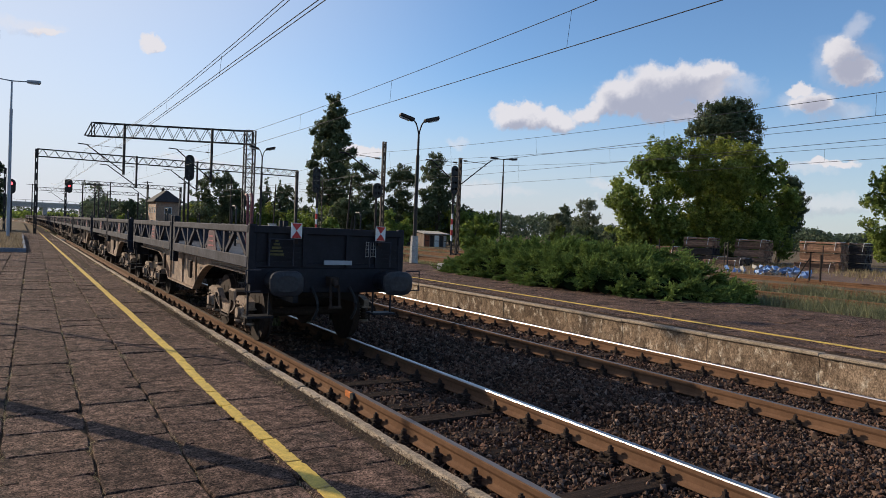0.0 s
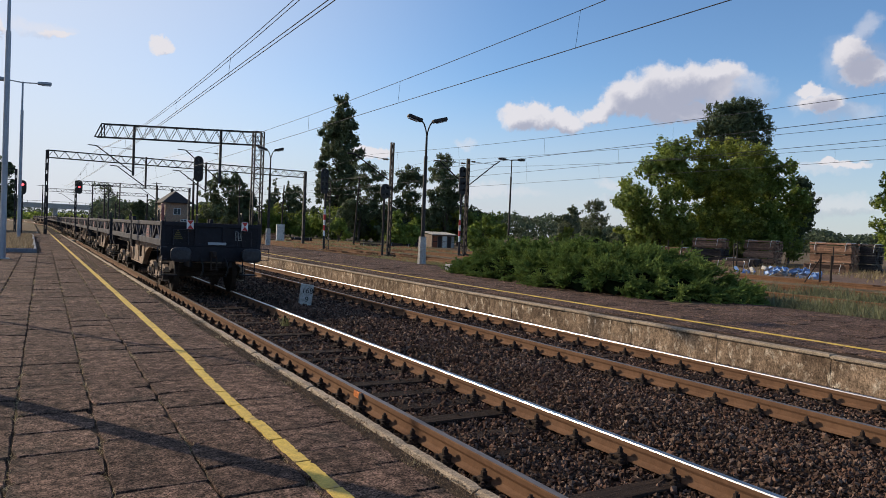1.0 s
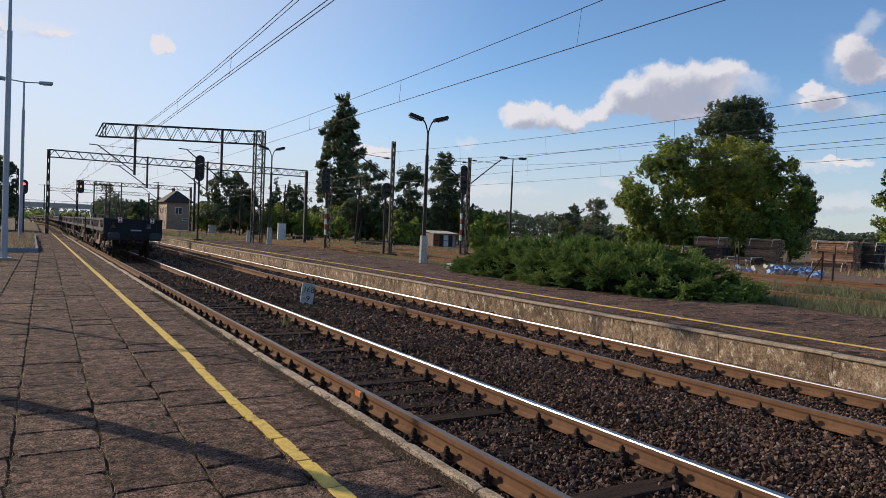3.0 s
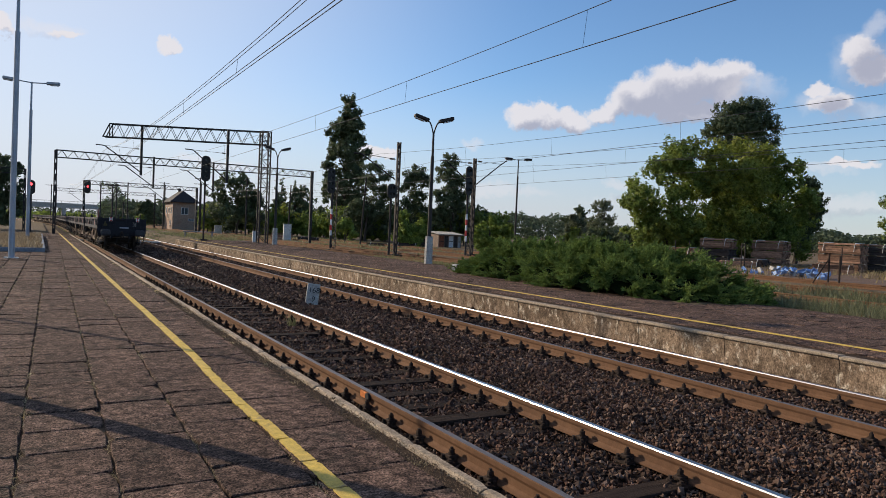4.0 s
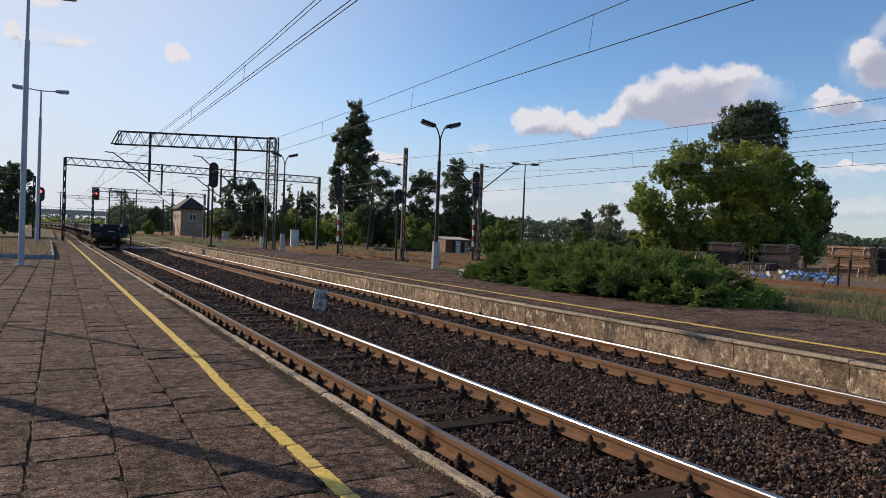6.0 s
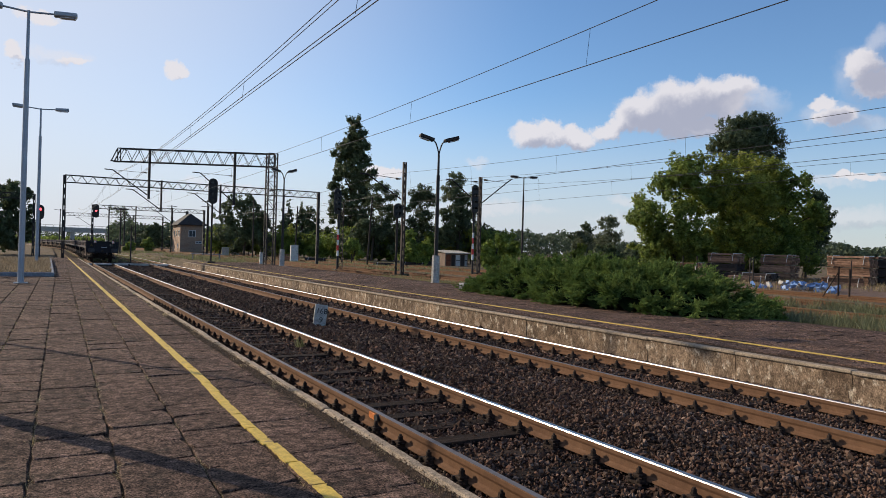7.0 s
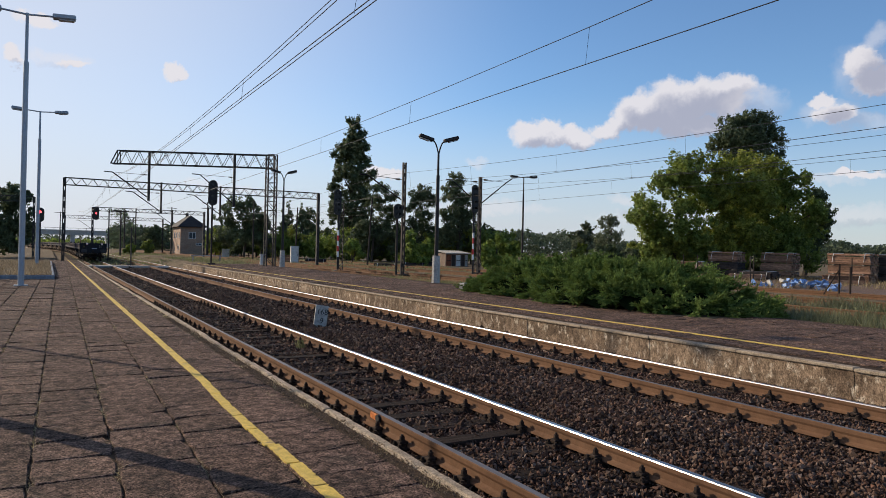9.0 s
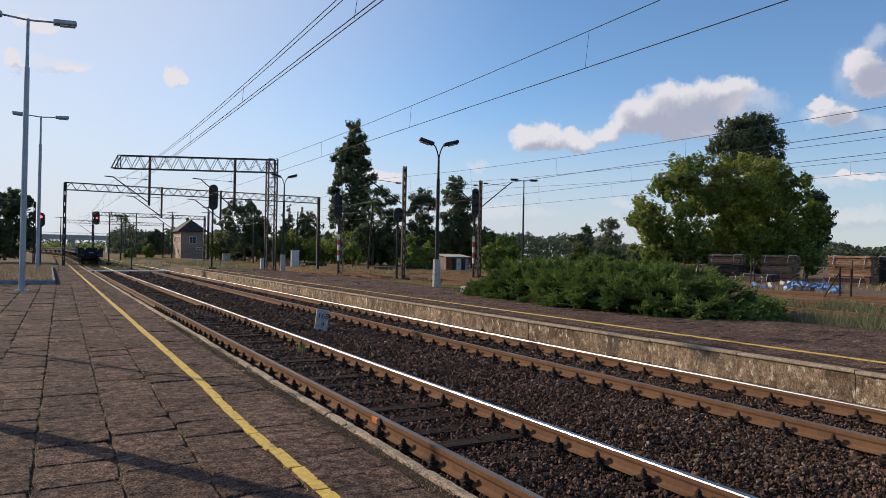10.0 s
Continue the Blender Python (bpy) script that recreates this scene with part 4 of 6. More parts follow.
        # tube hoops on the top rail
        for y in (1.5, 7.6):
            pts = [(s * 1.1, y - 0.13, 1.5), (s * 1.1, y - 0.13, 2.1), (s * 1.1, y - 0.08, 2.15), (s * 1.1, y + 0.08, 2.15), (s * 1.1, y + 0.13, 2.1), (s * 1.1, y + 0.13, 1.5)]
            part("hoop", poly_tube(B(), pts, 0.016), BLACK, w)
        for y in (4.4, 7.3):
            bm = box(B(), s * 1.14, s * 1.19, y - 0.1, y + 0.1, 0.75, 1.1, bevel=0.02)
            part("brake_gear", bm, RUSTDARK, w)
    # ends: headstock, panel, buffers, coupling, steps, handrails
    for end, sy in ((0.0, -1), (L_BODY, 1)):
        bm = B()
        box(bm, -1.22, 1.22, end, end - sy * 0.10, 0.86, 1.24, bevel=0.012)
        for x in (-0.5, 0.5):
            box(bm, x - 0.04, x + 0.04, end - sy * 0.1, end - sy * 0.9, 0.7, 1.2)
        part("headstock", bm, WAGON, w)
        bm = B()
        box(bm, -1.18, 1.18, end - sy * 0.02, end - sy * 0.07, 1.24, 1.78)
        box(bm, -1.2, 1.2, end + sy * 0.02, end - sy * 0.09, 1.74, 1.85, bevel=0.012)
        for x in (-0.95, -0.42, 0.28, 0.78):
            box(bm, x - 0.035, x + 0.035, end + sy * 0.025, end, 1.26, 1.75)
        for k in range(5):
            box(bm, -0.92, -0.45, end + sy * 0.012, end, 1.30 + k * 0.07, 1.33 + k * 0.07)
            box(bm, 0.80, 1.15, end + sy * 0.012, end, 1.30 + k * 0.07, 1.33 + k * 0.07)
        part("end_panel", bm, WAGON, w)
        for x in (-0.875, 0.875):
            bm = B()
            tube(bm, (x, end, 1.05), (x, end + sy * 0.58, 1.05), 0.105, n=14)
            tube(bm, (x, end, 1.05), (x, end + sy * 0.32, 1.05), 0.145, n=14)
            rings = []
            for grow, dy in ((0.55, 0.54), (0.97, 0.565), (1.0, 0.58), (0.95, 0.605), (0.6, 0.625)):
                ring = []
                for k in range(24):
                    a = k * math.pi / 12
                    c, s_ = math.cos(a), math.sin(a)
                    ring.append(bm.verts.new((x + grow * 0.25 * math.copysign(abs(c) ** 0.62, c), end + sy * dy, 1.05 + grow * 0.185 * math.copysign(abs(s_) ** 0.62, s_))))
                rings.append(ring)
            for p, q in zip(rings, rings[1:]):
                for k in range(24):
                    bm.faces.new((p[k], p[(k + 1) % 24], q[(k + 1) % 24], q[k]))
            bm.faces.new(rings[0])
            bm.faces.new(rings[-1])
            bmesh.ops.recalc_face_normals(bm, faces=bm.faces)
            part("buffer", bm, BUFFER, w, "worn grey steel buffer")
        bm = B()
        box(bm, -0.07, 0.07, end, end + sy * 0.2, 0.98, 1.12, bevel=0.015)
        tube(bm, (0, end + sy * 0.2, 1.08), (0, end + sy * 0.28, 0.98), 0.04, n=8)
        for x in (-0.07, 0.07):
            tube(bm, (x, end + sy * 0.2, 1.0), (x, end + sy * 0.25, 0.66), 0.02, n=6)
        tube(bm, (-0.1, end + sy * 0.25, 0.66), (0.1, end + sy * 0.25, 0.66), 0.025, n=6)
        part("screw_coupling", bm, RUSTDARK, w)
        for x in (-0.3, 0.32):
            pts = [(x + 0.05 * math.sin(k / 2), end + sy * (0.03 + 0.16 * math.sin(k / 6 * 2.6)), 0.95 - 0.08 * k) for k in range(7)]
            part("brake_hose", poly_tube(B(), pts, 0.022), BLACK, w)
        for s in (-1, 1):
            bm = B()
            x = s * 1.02
            tube(bm, (x - 0.16, end - sy * 0.25, 0.5), (x - 0.16, end - sy * 0.25, 1.2), 0.016, n=6)
            tube(bm, (x + 0.16, end - sy * 0.25, 0.5), (x + 0.16, end - sy * 0.25, 1.2), 0.016, n=6)
            box(bm, x - 0.2, x + 0.2, end - sy * 0.4, end - sy * 0.12, 0.48, 0.51)
            part("step", bm, WAGON, w)
            xa, xb = s * 0.62, s * 0.98
            pts = [(xa, end + sy * 0.08, 1.27), (xa, end + sy * 0.08, 1.66), (xb, end + sy * 0.08, 1.66), (xb, end + sy * 0.08, 1.27)]
            part("handrail", poly_tube(B(), pts, 0.013), WAGONSIDE, w)
            pts = [(s * 1.16, end + sy * 0.3, 1.22), (s * 1.38, end + sy * 0.34, 1.22), (s * 1.38, end + sy * 0.34, 0.92), (s * 1.16, end + sy * 0.3, 0.92)]
            part("handrail", poly_tube(B(), pts, 0.014), WAGONSIDE, w)
    wm, bmesh_ = wheelset_mesh(), bogie_frame_mesh()
    for yc in (2.05, L_BODY - 2.05):
        part("bogie_frame", bmesh_, None, w, "cast bogie frame with springs, brown with brake dust", m=pose(0, yc, 0))
        for dy in (-0.98, 0.98):
            part("wheelset", wm, None, w, "dark steel wheels on an axle", m=pose(0, yc + dy, 0.46))
    return w


PLATE = mat("maroon_plate_paint", (0.085, 0.04, 0.048), (0.06, 0.032, 0.038), scale=4, local=True, bump=0.1)
PINK = mat("faded_pink_marking", (0.28, 0.075, 0.09), (0.2, 0.055, 0.065), scale=8, local=True, bump=0)


def tail_marks(w):
    """What only the last wagon carries: two tail boards, a white plate, a warning triangle, a chalk grid."""
    for x in (-0.58, 0.80):
        bm = box(B(), x - 0.085, x + 0.085, -0.075, -0.06, 1.68, 1.91, bevel=0.004)
        board = part("tail_board", bm, WHITE, w, "white board with two red triangles")
        bm = B()
        z = 1.795
        for sgn in (-1, 1):
            vs = [bm.verts.new(p) for p in ((x - 0.078, -0.08, z + sgn * 0.107), (x + 0.078, -0.08, z + sgn * 0.107), (x, -0.08, z))]
            bm.faces.new(vs)
        part("red_triangle", bm, RED, board)
        bm = box(B(), x - 0.03, x + 0.03, -0.07, -0.055, 1.60, 1.68)
        part("bracket", bm, RUSTDARK, board)
    bm = box(B(), -0.12, 0.34, -0.05, -0.03, 1.29, 1.36, bevel=0.004)
    part("number_plate", bm, GREYPAINT, w, "grey blank plate")
    bm = B()
    for k in range(5):
        half, z = 0.115 * (1 - k / 5), 1.42 + 0.05 * k
        box(bm, -0.865 - half, -0.865 + half, -0.05, -0.044, z, z + 0.032)
    part("warning_triangle", bm, DULLYELLOW, w)
    bm = B()
    for k in range(5):
        box(bm, 0.565 + k * 0.042, 0.571 + k * 0.042, -0.05, -0.045, 1.42, 1.66)
        box(bm, 0.562, 0.737, -0.049, -0.044, 1.43 + k * 0.056, 1.436 + k * 0.056)
    part("label_grid", bm, CONCRETE, w, "white lettering panel")
    for y in (0.12, 0.34):
        pts = [(-1.2, y, 1.3), (-1.2, y, 2.2), (-1.2, y + 0.05, 2.3), (-1.2, y + 0.12, 2.3)]
        part("stanchion", poly_tube(B(), pts, 0.022), MAROON, w, "maroon tubular stanchion")


def train_y(t):
    """Where the tail stands: the train draws away, easing a little."""
    return 10.05 + 8.75 * t - 0.10 * t * t


def make_train():
    last = make_wagon()
    last.location = (AXIS_A, train_y(0), 0)
    cars = [last]
    for i in range(1, 14):
        cars.append(copy_thing(last, pose(AXIS_A, train_y(0) + 13.05 * i, 0)))
    tail_marks(last)
    tagged(last, label="last freight wagon, dark navy grey, carrying two red-white tail boards")
    return cars


# ------------------------------------------------ overhead line and posts
def lattice_beam(bm, p, q, h, w, bay, chord=0.05, web=0.032):
    """A trussed box beam from p to q (top centre line): four chords, zigzag webs."""
    p, q = Vector(p), Vector(q)
    d = (q - p)
    n = max(2, round(d.length / bay))
    across = Vector((-d.y, d.x, 0)).normalized() * w / 2
    down = Vector((0, 0, -h))
    for s in (-1, 1):
        for o in (Vector(), down):
            beam(bm, p + across * s + o, q + across * s + o, chord, chord)
        for i in range(n):
            a, b = p + d * (i / n), p + d * ((i + 1) / n)
            mid = p + d * ((i + 0.5) / n)
            beam(bm, a + across * s + down, mid + across * s, web, web)
            beam(bm, mid + across * s, b + across * s + down, web, web)
    for i in range(0, n + 1, 2):
        a = p + d * (i / n)
        beam(bm, a - across, a + across, web, web)
        beam(bm, a - across + down, a + across + down, web, web)
    for i in (0, n):
        a = p + d * (i / n)
        for s in (-1, 1):
            beam(bm, a + across * s, a + across * s + down, chord, chord)


def lattice_mast(bm, x, y, z0, z1, w, d=None, bay=0.6, leg=0.09, web=0.035, taper=0.0):
    d = d or w
    n = max(2, round((z1 - z0) / bay))

    def corner(sx, sy, z):
        k = 1 - taper * (z - z0) / (z1 - z0)
        return Vector((x + sx * w / 2 * k, y + sy * d / 2 * k, z))
    for sx in (-1, 1):
        for sy in (-1, 1):
            beam(bm, corner(sx, sy, z0), corner(sx, sy, z1), leg, leg)
    for i in range(n):
        za, zb = z0 + (z1 - z0) * i / n, z0 + (z1 - z0) * (i + 1) / n
        for s in (-1, 1):
            k = 1 if i % 2 else -1
            beam(bm, corner(-k, s, za), corner(k, s, zb), web, web)
            beam(bm, corner(s, -k, za), corner(s, k, zb), web, web)
            beam(bm, corner(-1, s, zb), corner(1, s, zb), web, web)


def insulated_arm(bm, foot, tip, top):
    """A cantilever: oblique tube from foot to tip, then a short level end; a stay wire."""
    foot, tip, top = Vector(foot), Vector(tip), Vector(top)
    tube(bm, foot, tip, 0.045, n=8)
    e = tip + (tip - foot).normalized() * 0.0 + Vector((-0.6 if tip.x < foot.x else 0.6, 0, 0.02))
    tube(bm, tip, e, 0.04, n=8)
    tube(bm, top, tip, 0.015, n=6)
    for k in range(4):
        tube(bm, top + (tip - top).normalized() * (0.2 + k * 0.07), top + (tip - top).normalized() * (0.24 + k * 0.07), 0.06, n=8)


def make_gantries():
    # cantilever gantry over both tracks
    g = empty("catenary_gantry", pose(15.9, 57.2, PLAT), label="dark lattice steel cantilever gantry carrying overhead line", category="gantry")
    o = Vector((15.9, 57.2, PLAT))
    bm = B()
    lattice_mast(bm, 0, 0, 0, 9.15, 0.72, 0.72, bay=0.75, leg=0.10, web=0.04)
    part("mast", bm, BLACKSTEEL, g)
    bm = B()
    a, b = Vector((4.86, 62.4, 9.40)) - o, Vector((16.1, 57.1, 9.40)) - o
    lattice_beam(bm, a, b, 1.05, 0.6, 1.0, chord=0.07, web=0.036)
    d = (a - b).normalized()
    side = Vector((-d.y, d.x, 0)) * 0.3
    for s in (-1, 1):
        beam(bm, a + side * s, a + side * s + d * 0.5 + Vector((0, 0, -1.05)), 0.07, 0.07)
        beam(bm, a + side * s + Vector((0, 0, -1.05)), a + side * s + d * 0.55 + Vector((0, 0, -1.05)), 0.085, 0.085)
    part("beam", bm, BLACKSTEEL, g)
    for x, y, z in ((7.05, 61.4, 5.4), (13.2, 58.5, 5.1)):
        bm = B()
        p = Vector((x, y, 9.45)) - o
        beam(bm, p, Vector((x, y, z)) - o, 0.18, 0.18)
        part("drop_post", bm, BLACKSTEEL, g)
        bm = B()
        insulated_arm(bm, Vector((x - 0.1, y, z + 0.3)) - o, Vector((x - 2.7, y, 7.55)) - o, Vector((x, y, 7.5)) - o)
        part("cantilever_arm", bm, BLACKSTEEL, g)
    # portals further away
    for x0, x1, y, top, bottom, posts, drops in ((1.15, 24.1, 69, 7.5, 0.62, 0.26, (9.0, 14.3)), (5.4, 20.5, 110, 6.95, 0.5, 0.3, (11.0, 16.0)), (-14, -1.5, 96, 7.2, 0.6, 0.28, (-8, -5)), (3.0, 22.0, 165, 7.6, 0.6, 0.3, (8, 16))):
        g = empty("catenary_portal", pose(x0, y, 0), label="dark lattice steel portal spanning the tracks", category="gantry", group="catenary portals")
        for x in (0, x1 - x0):
            bm = B()
            for s in (-1, 1):
                box(bm, x + s * posts * 0.3 - 0.05, x + s * posts * 0.3 + 0.05, -posts * 0.5, posts * 0.5, -0.1, top)
            for k in range(8):
                z = top * (k + 0.5) / 8
                box(bm, x - posts * 0.3, x + posts * 0.3, -posts * 0.42, posts * 0.42, z - 0.3, z + 0.3)
            part("post", bm, BLACKSTEEL, g)
        bm = B()
        lattice_beam(bm, (0, 0, top), (x1 - x0, 0, top), bottom, 0.5, 0.9, chord=0.062, web=0.032)
        part("beam", bm, BLACKSTEEL, g)
        for x in drops:
            bm = B()
            beam(bm, (x - x0, 0, top + 0.1), (x - x0, 0, 4.75), 0.15, 0.15)
            part("drop_post", bm, BLACKSTEEL, g)
            bm = B()
            insulated_arm(bm, (x - x0 - 0.1, 0, 4.95), (x - x0 - 2.4, 0, 6.6), (x - x0, 0, 6.6))
            part("cantilever_arm", bm, BLACKSTEEL, g)


def wire_run(name, x, y0, y1, z_contact, z_support, z_mid, spans, label, twin=0.0, thick=0.009):
    """Contact wire, sagging messenger and droppers over one track; twin: gap between doubled wires."""
    w = empty(name, pose(x, 0, 0), label=label, category="overhead line")

    def at(f):
        k = min(spans - 1, int(f * spans))
        u = f * spans - k
        s = (0.18 if k % 2 else -0.18) * (1 - 2 * u)
        return s, y0 + (y1 - y0) * f, z_mid + (z_support - z_mid) * (2 * u - 1) ** 2
    n = spans * 14
    for o in ((-twin / 2, twin / 2) if twin else (0.0,)):
        pts = [at(i / n) for i in range(n + 1)]
        part("contact_wire", poly_tube(B(), [(s + o, y, z_contact) for s, y, z in pts], thick, n=5), WIRE, w)
        part("messenger_wire", poly_tube(B(), [(o, y, z) for s, y, z in pts], thick * 0.9, n=5), WIRE, w)
    for i in range(spans * 9):
        s, y, z = at((i + 0.5) / (spans * 9))
        part("dropper", tube(B(), (0, y, z), (s, y, z_contact), 0.0045, n=4), WIRE, w)


def wires():
    wire_run("overhead_wires", AXIS_A, -8.3, 124, 5.46, 6.9, 5.85, 2, "thin dark contact and messenger wires over a track", twin=0.09)
    wire_run("overhead_wires", 8.7, -8.3, 124, 5.38, 6.7, 5.94, 2, "thin dark contact and messenger wires over a track")
    for x, zc, zm in ((19.2, 5.4, 6.0), (23.6, 5.45, 5.95), (29.0, 5.5, 6.0)):
        wire_run("overhead_wires", x, -22, 106, zc, zm + 0.8, zm, 2, "thin dark contact and messenger wires over a yard track", thick=0.0095)


def double_lamp(name, m, height, material, drop, label, socle=True, arm=1.0, head=0.75, curve=True):
    """Street lamp with two heads on a forked or straight top."""
    t = empty(name, m, label=label, category="lamp post", group="platform lamps")
    if socle:
        bm = tube(B(), (0, 0, -0.1), (0, 0, 1.35), 0.22, 0.19, n=8)
        part("socle", bm, CONCRETE, t, "weathered white concrete socle")
    bm = B()
    z0 = 1.3 if socle else 0.0
    tube(bm, (0, 0, z0), (0, 0, height * 0.8), 0.10, 0.085, n=12)
    tube(bm, (0, 0, height * 0.8), (0, 0, height - 0.25), 0.06, 0.05, n=10)
    if not socle:
        box(bm, -0.22, 0.22, -0.22, 0.22, 0, 0.03)
    part("pole", bm, material, t, smooth=False)
    for s in (-1, 1):
        bm = B()
        if curve:
            pts = [(s * arm * 0.62 * (k / 6) ** 1.3, 0, height - 0.35 + 0.72 * math.sin(k / 6 * 1.45)) for k in range(7)]
            poly_tube(bm, pts, 0.035, n=8)
            tip = Vector(pts[-1])
        else:
            tube(bm, (0, 0, height - 0.3), (s * arm * 0.6, 0, height - 0.26 + 0.02), 0.035, n=8)
            tip = Vector((s * arm * 0.6, 0, height - 0.26))
        ar = part("arm", bm, material, t)
        bm = B()
        tilt = Matrix.Translation(tip) @ Matrix.Rotation(radians(-s * drop), 4, "Y")
        box(bm, 0 if s > 0 else -head, head if s > 0 else 0, -0.17, 0.17, -0.06, 0.11, bevel=0.035, m=tilt)
        hd = part("lamp_head", bm, material, t)
        bm = B()
        box(bm, (0.2 if s > 0 else -head + 0.05), (head - 0.05 if s > 0 else -0.2), -0.12, 0.12, -0.105, -0.06, bevel=0.015, m=tilt)
        part("glass", bm, GLASS, hd)
    return t


GLASS = mat("lamp_cover_glass", (0.5, 0.52, 0.55), (0.4, 0.42, 0.45), rough=0.2, bump=0)


def motions(cars):
    for i, car in enumerate(cars):
        rows = []
        for k in range(21):
            y = train_y(k * 0.5) + 13.05 * i
            turn = math.degrees(math.atan2(curve_x(y) - curve_x(y + 12), 12))
            rows.append((k * 0.5, pose(AXIS_A + curve_x(y), y, 0, 0, 0, turn)))
        walk(car, rows)
        if i < 2:
            for child in car.children:
                if child.name.startswith("wheelset"):
                    x, y, z = child.location
                    rows = []
                    k = 0
                    while k * 0.0667 < 10.05:
                        t = min(10.0, k * 0.0667)
                        rows.append((t, pose(0, y, 0.46, -math.degrees((train_y(t) - train_y(0)) / 0.46))))
                        k += 1
                    walk(child, rows)


# ------------------------------------------------ yard and lineside things
def signal(name, m, height, head_h, lights, lit=None, pole=BLACKSTEEL, stripes=False, label="", offset=0.0, width=0.5, ladder=False):
    """Colour-light signal: post, rounded black head, hooded lamps. Faces -y."""
    t = empty(name, m, label=label, category="railway signal", group="signals")
    bm = B()
    tube(bm, (0, 0, -0.1), (0, 0, height - head_h * 0.2), 0.075, n=10)
    box(bm, -0.3, 0.3, -0.3, 0.3, -0.1, 0.12, bevel=0.03)
    part("post", bm, pole, t)
    if stripes:
        for k in range(5):
            part("band", tube(B(), (0, 0, 1.2 + k * 0.42), (0, 0, 1.62 + k * 0.42), 0.083, n=10), RED if k % 2 else WHITE, t)
    if ladder:
        bm = B()
        lattice_mast(bm, 0.28, 0.1, 0, height - head_h * 0.5, 0.34, 0.1, bay=0.4, leg=0.035, web=0.022)
        part("ladder", bm, BLACKSTEEL, t)
    bm = B()
    r = width / 2
    outline = []
    for k in range(9):
        a = math.pi * k / 8
        outline.append((offset + r * math.cos(a), height - r + r * math.sin(a)))
    for k in range(9):
        a = math.pi + math.pi * k / 8
        outline.append((offset + r * math.cos(a), height - head_h + r + r * math.sin(a)))
    prism(bm, outline, -0.16, -0.10)
    box(bm, offset - r * 0.6, offset + r * 0.6, -0.10, 0.12, height - head_h + 0.12, height - 0.12, bevel=0.03)
    head = part("signal_head", bm, BLACK, t)
    for k in range(lights):
        z = height - head_h * (k + 0.75) / (lights + 0.5)
        bm = B()
        arc = [math.pi * (q / 12 * 1.3 - 0.15) for q in range(13)]
        ring = [(offset + r_ * math.cos(a), z + r_ * math.sin(a)) for r_, seq in ((0.13, arc), (0.118, list(reversed(arc)))) for a in seq]
        prism(bm, ring, -0.36, -0.15)
        part("hood", bm, BLACK, head)
        bm = tube(B(), (offset, -0.16, z), (offset, -0.175, z), 0.10, n=14)
        part("lens", bm, RED_GLOW if k == lit else LENS, head)
    return t


RED_GLOW = glow("red_signal_light", (1.0, 0.05, 0.06), 6.0)
LENS = mat("dark_lens", (0.02, 0.02, 0.025), (0.03, 0.03, 0.03), rough=0.15, bump=0)
BRICK_PALE = mat("pale_render", (0.36, 0.25, 0.175), (0.25, 0.175, 0.13), scale=0.8, bump=0.3, fine=20, dist=0.02, stain=(0.30, 0.155, 0.095), stain_scale=0.5, stain_cut=0.52)
ROOF = mat("dark_roofing", (0.036, 0.03, 0.03), (0.026, 0.022, 0.022), scale=2, bump=0.4, fine=14, dist=0.02)
PANE = mat("window_pane", (0.05, 0.06, 0.07), (0.08, 0.09, 0.1), rough=0.1, bump=0)
TIMBER = mat("old_sleeper_timber", (0.36, 0.21, 0.135), (0.16, 0.095, 0.066), scale=3, spec=0.1, bump=0.7, fine=25, dist=0.01, rand=0.5, stretch=(1, 1, 3))
# tarred sleepers; its dark colour also serves as one stack's shaded end
TIMBER_DARK = mat("tarred_and_shaded_timber", (0.05, 0.037, 0.032), (0.03, 0.024, 0.022), scale=3, bump=0.7, fine=25, dist=0.01, rand=0.3)
PALEWOOD = mat("pale_batten_wood", (0.42, 0.36, 0.28), (0.3, 0.25, 0.19), scale=5, bump=0.3)
BLUE = mat("faded_blue_plastic", (0.20, 0.33, 0.58), (0.13, 0.23, 0.45), scale=6, rough=0.5, bump=0.3, fine=40, rand=0.3)
CABINET = mat("cabinet_grey", (0.58, 0.58, 0.55), (0.48, 0.47, 0.44), scale=2, bump=0.1)
ORANGE = mat("orange_paint", (0.62, 0.20, 0.04), (0.45, 0.13, 0.03), scale=12, bump=0.2, fine=80, dist=0.002)
SHEDWALL = mat("weathered_shed_boards", (0.26, 0.19, 0.14), (0.14, 0.10, 0.08), scale=2.5, bump=0.5, fine=30, dist=0.006, stretch=(4, 4, 0.5))
RUSTPANEL = mat("rusted_red_panel", (0.30, 0.095, 0.045), (0.16, 0.055, 0.03), scale=4, bump=0.3)
DIRT = mat("brown_dirt_crumbs", (0.25, 0.175, 0.115), (0.14, 0.095, 0.063), scale=3, spec=0.05, island=0.4)
RUSTYARD = mat("reddish_yard_soil", (0.16, 0.095, 0.06), (0.11, 0.068, 0.043), scale=0.7, bump=0.8, fine=16, dist=0.04)
BLUEKERB = mat("grey_blue_kerb", (0.20, 0.22, 0.25), (0.14, 0.15, 0.18), scale=4, bump=0.4)


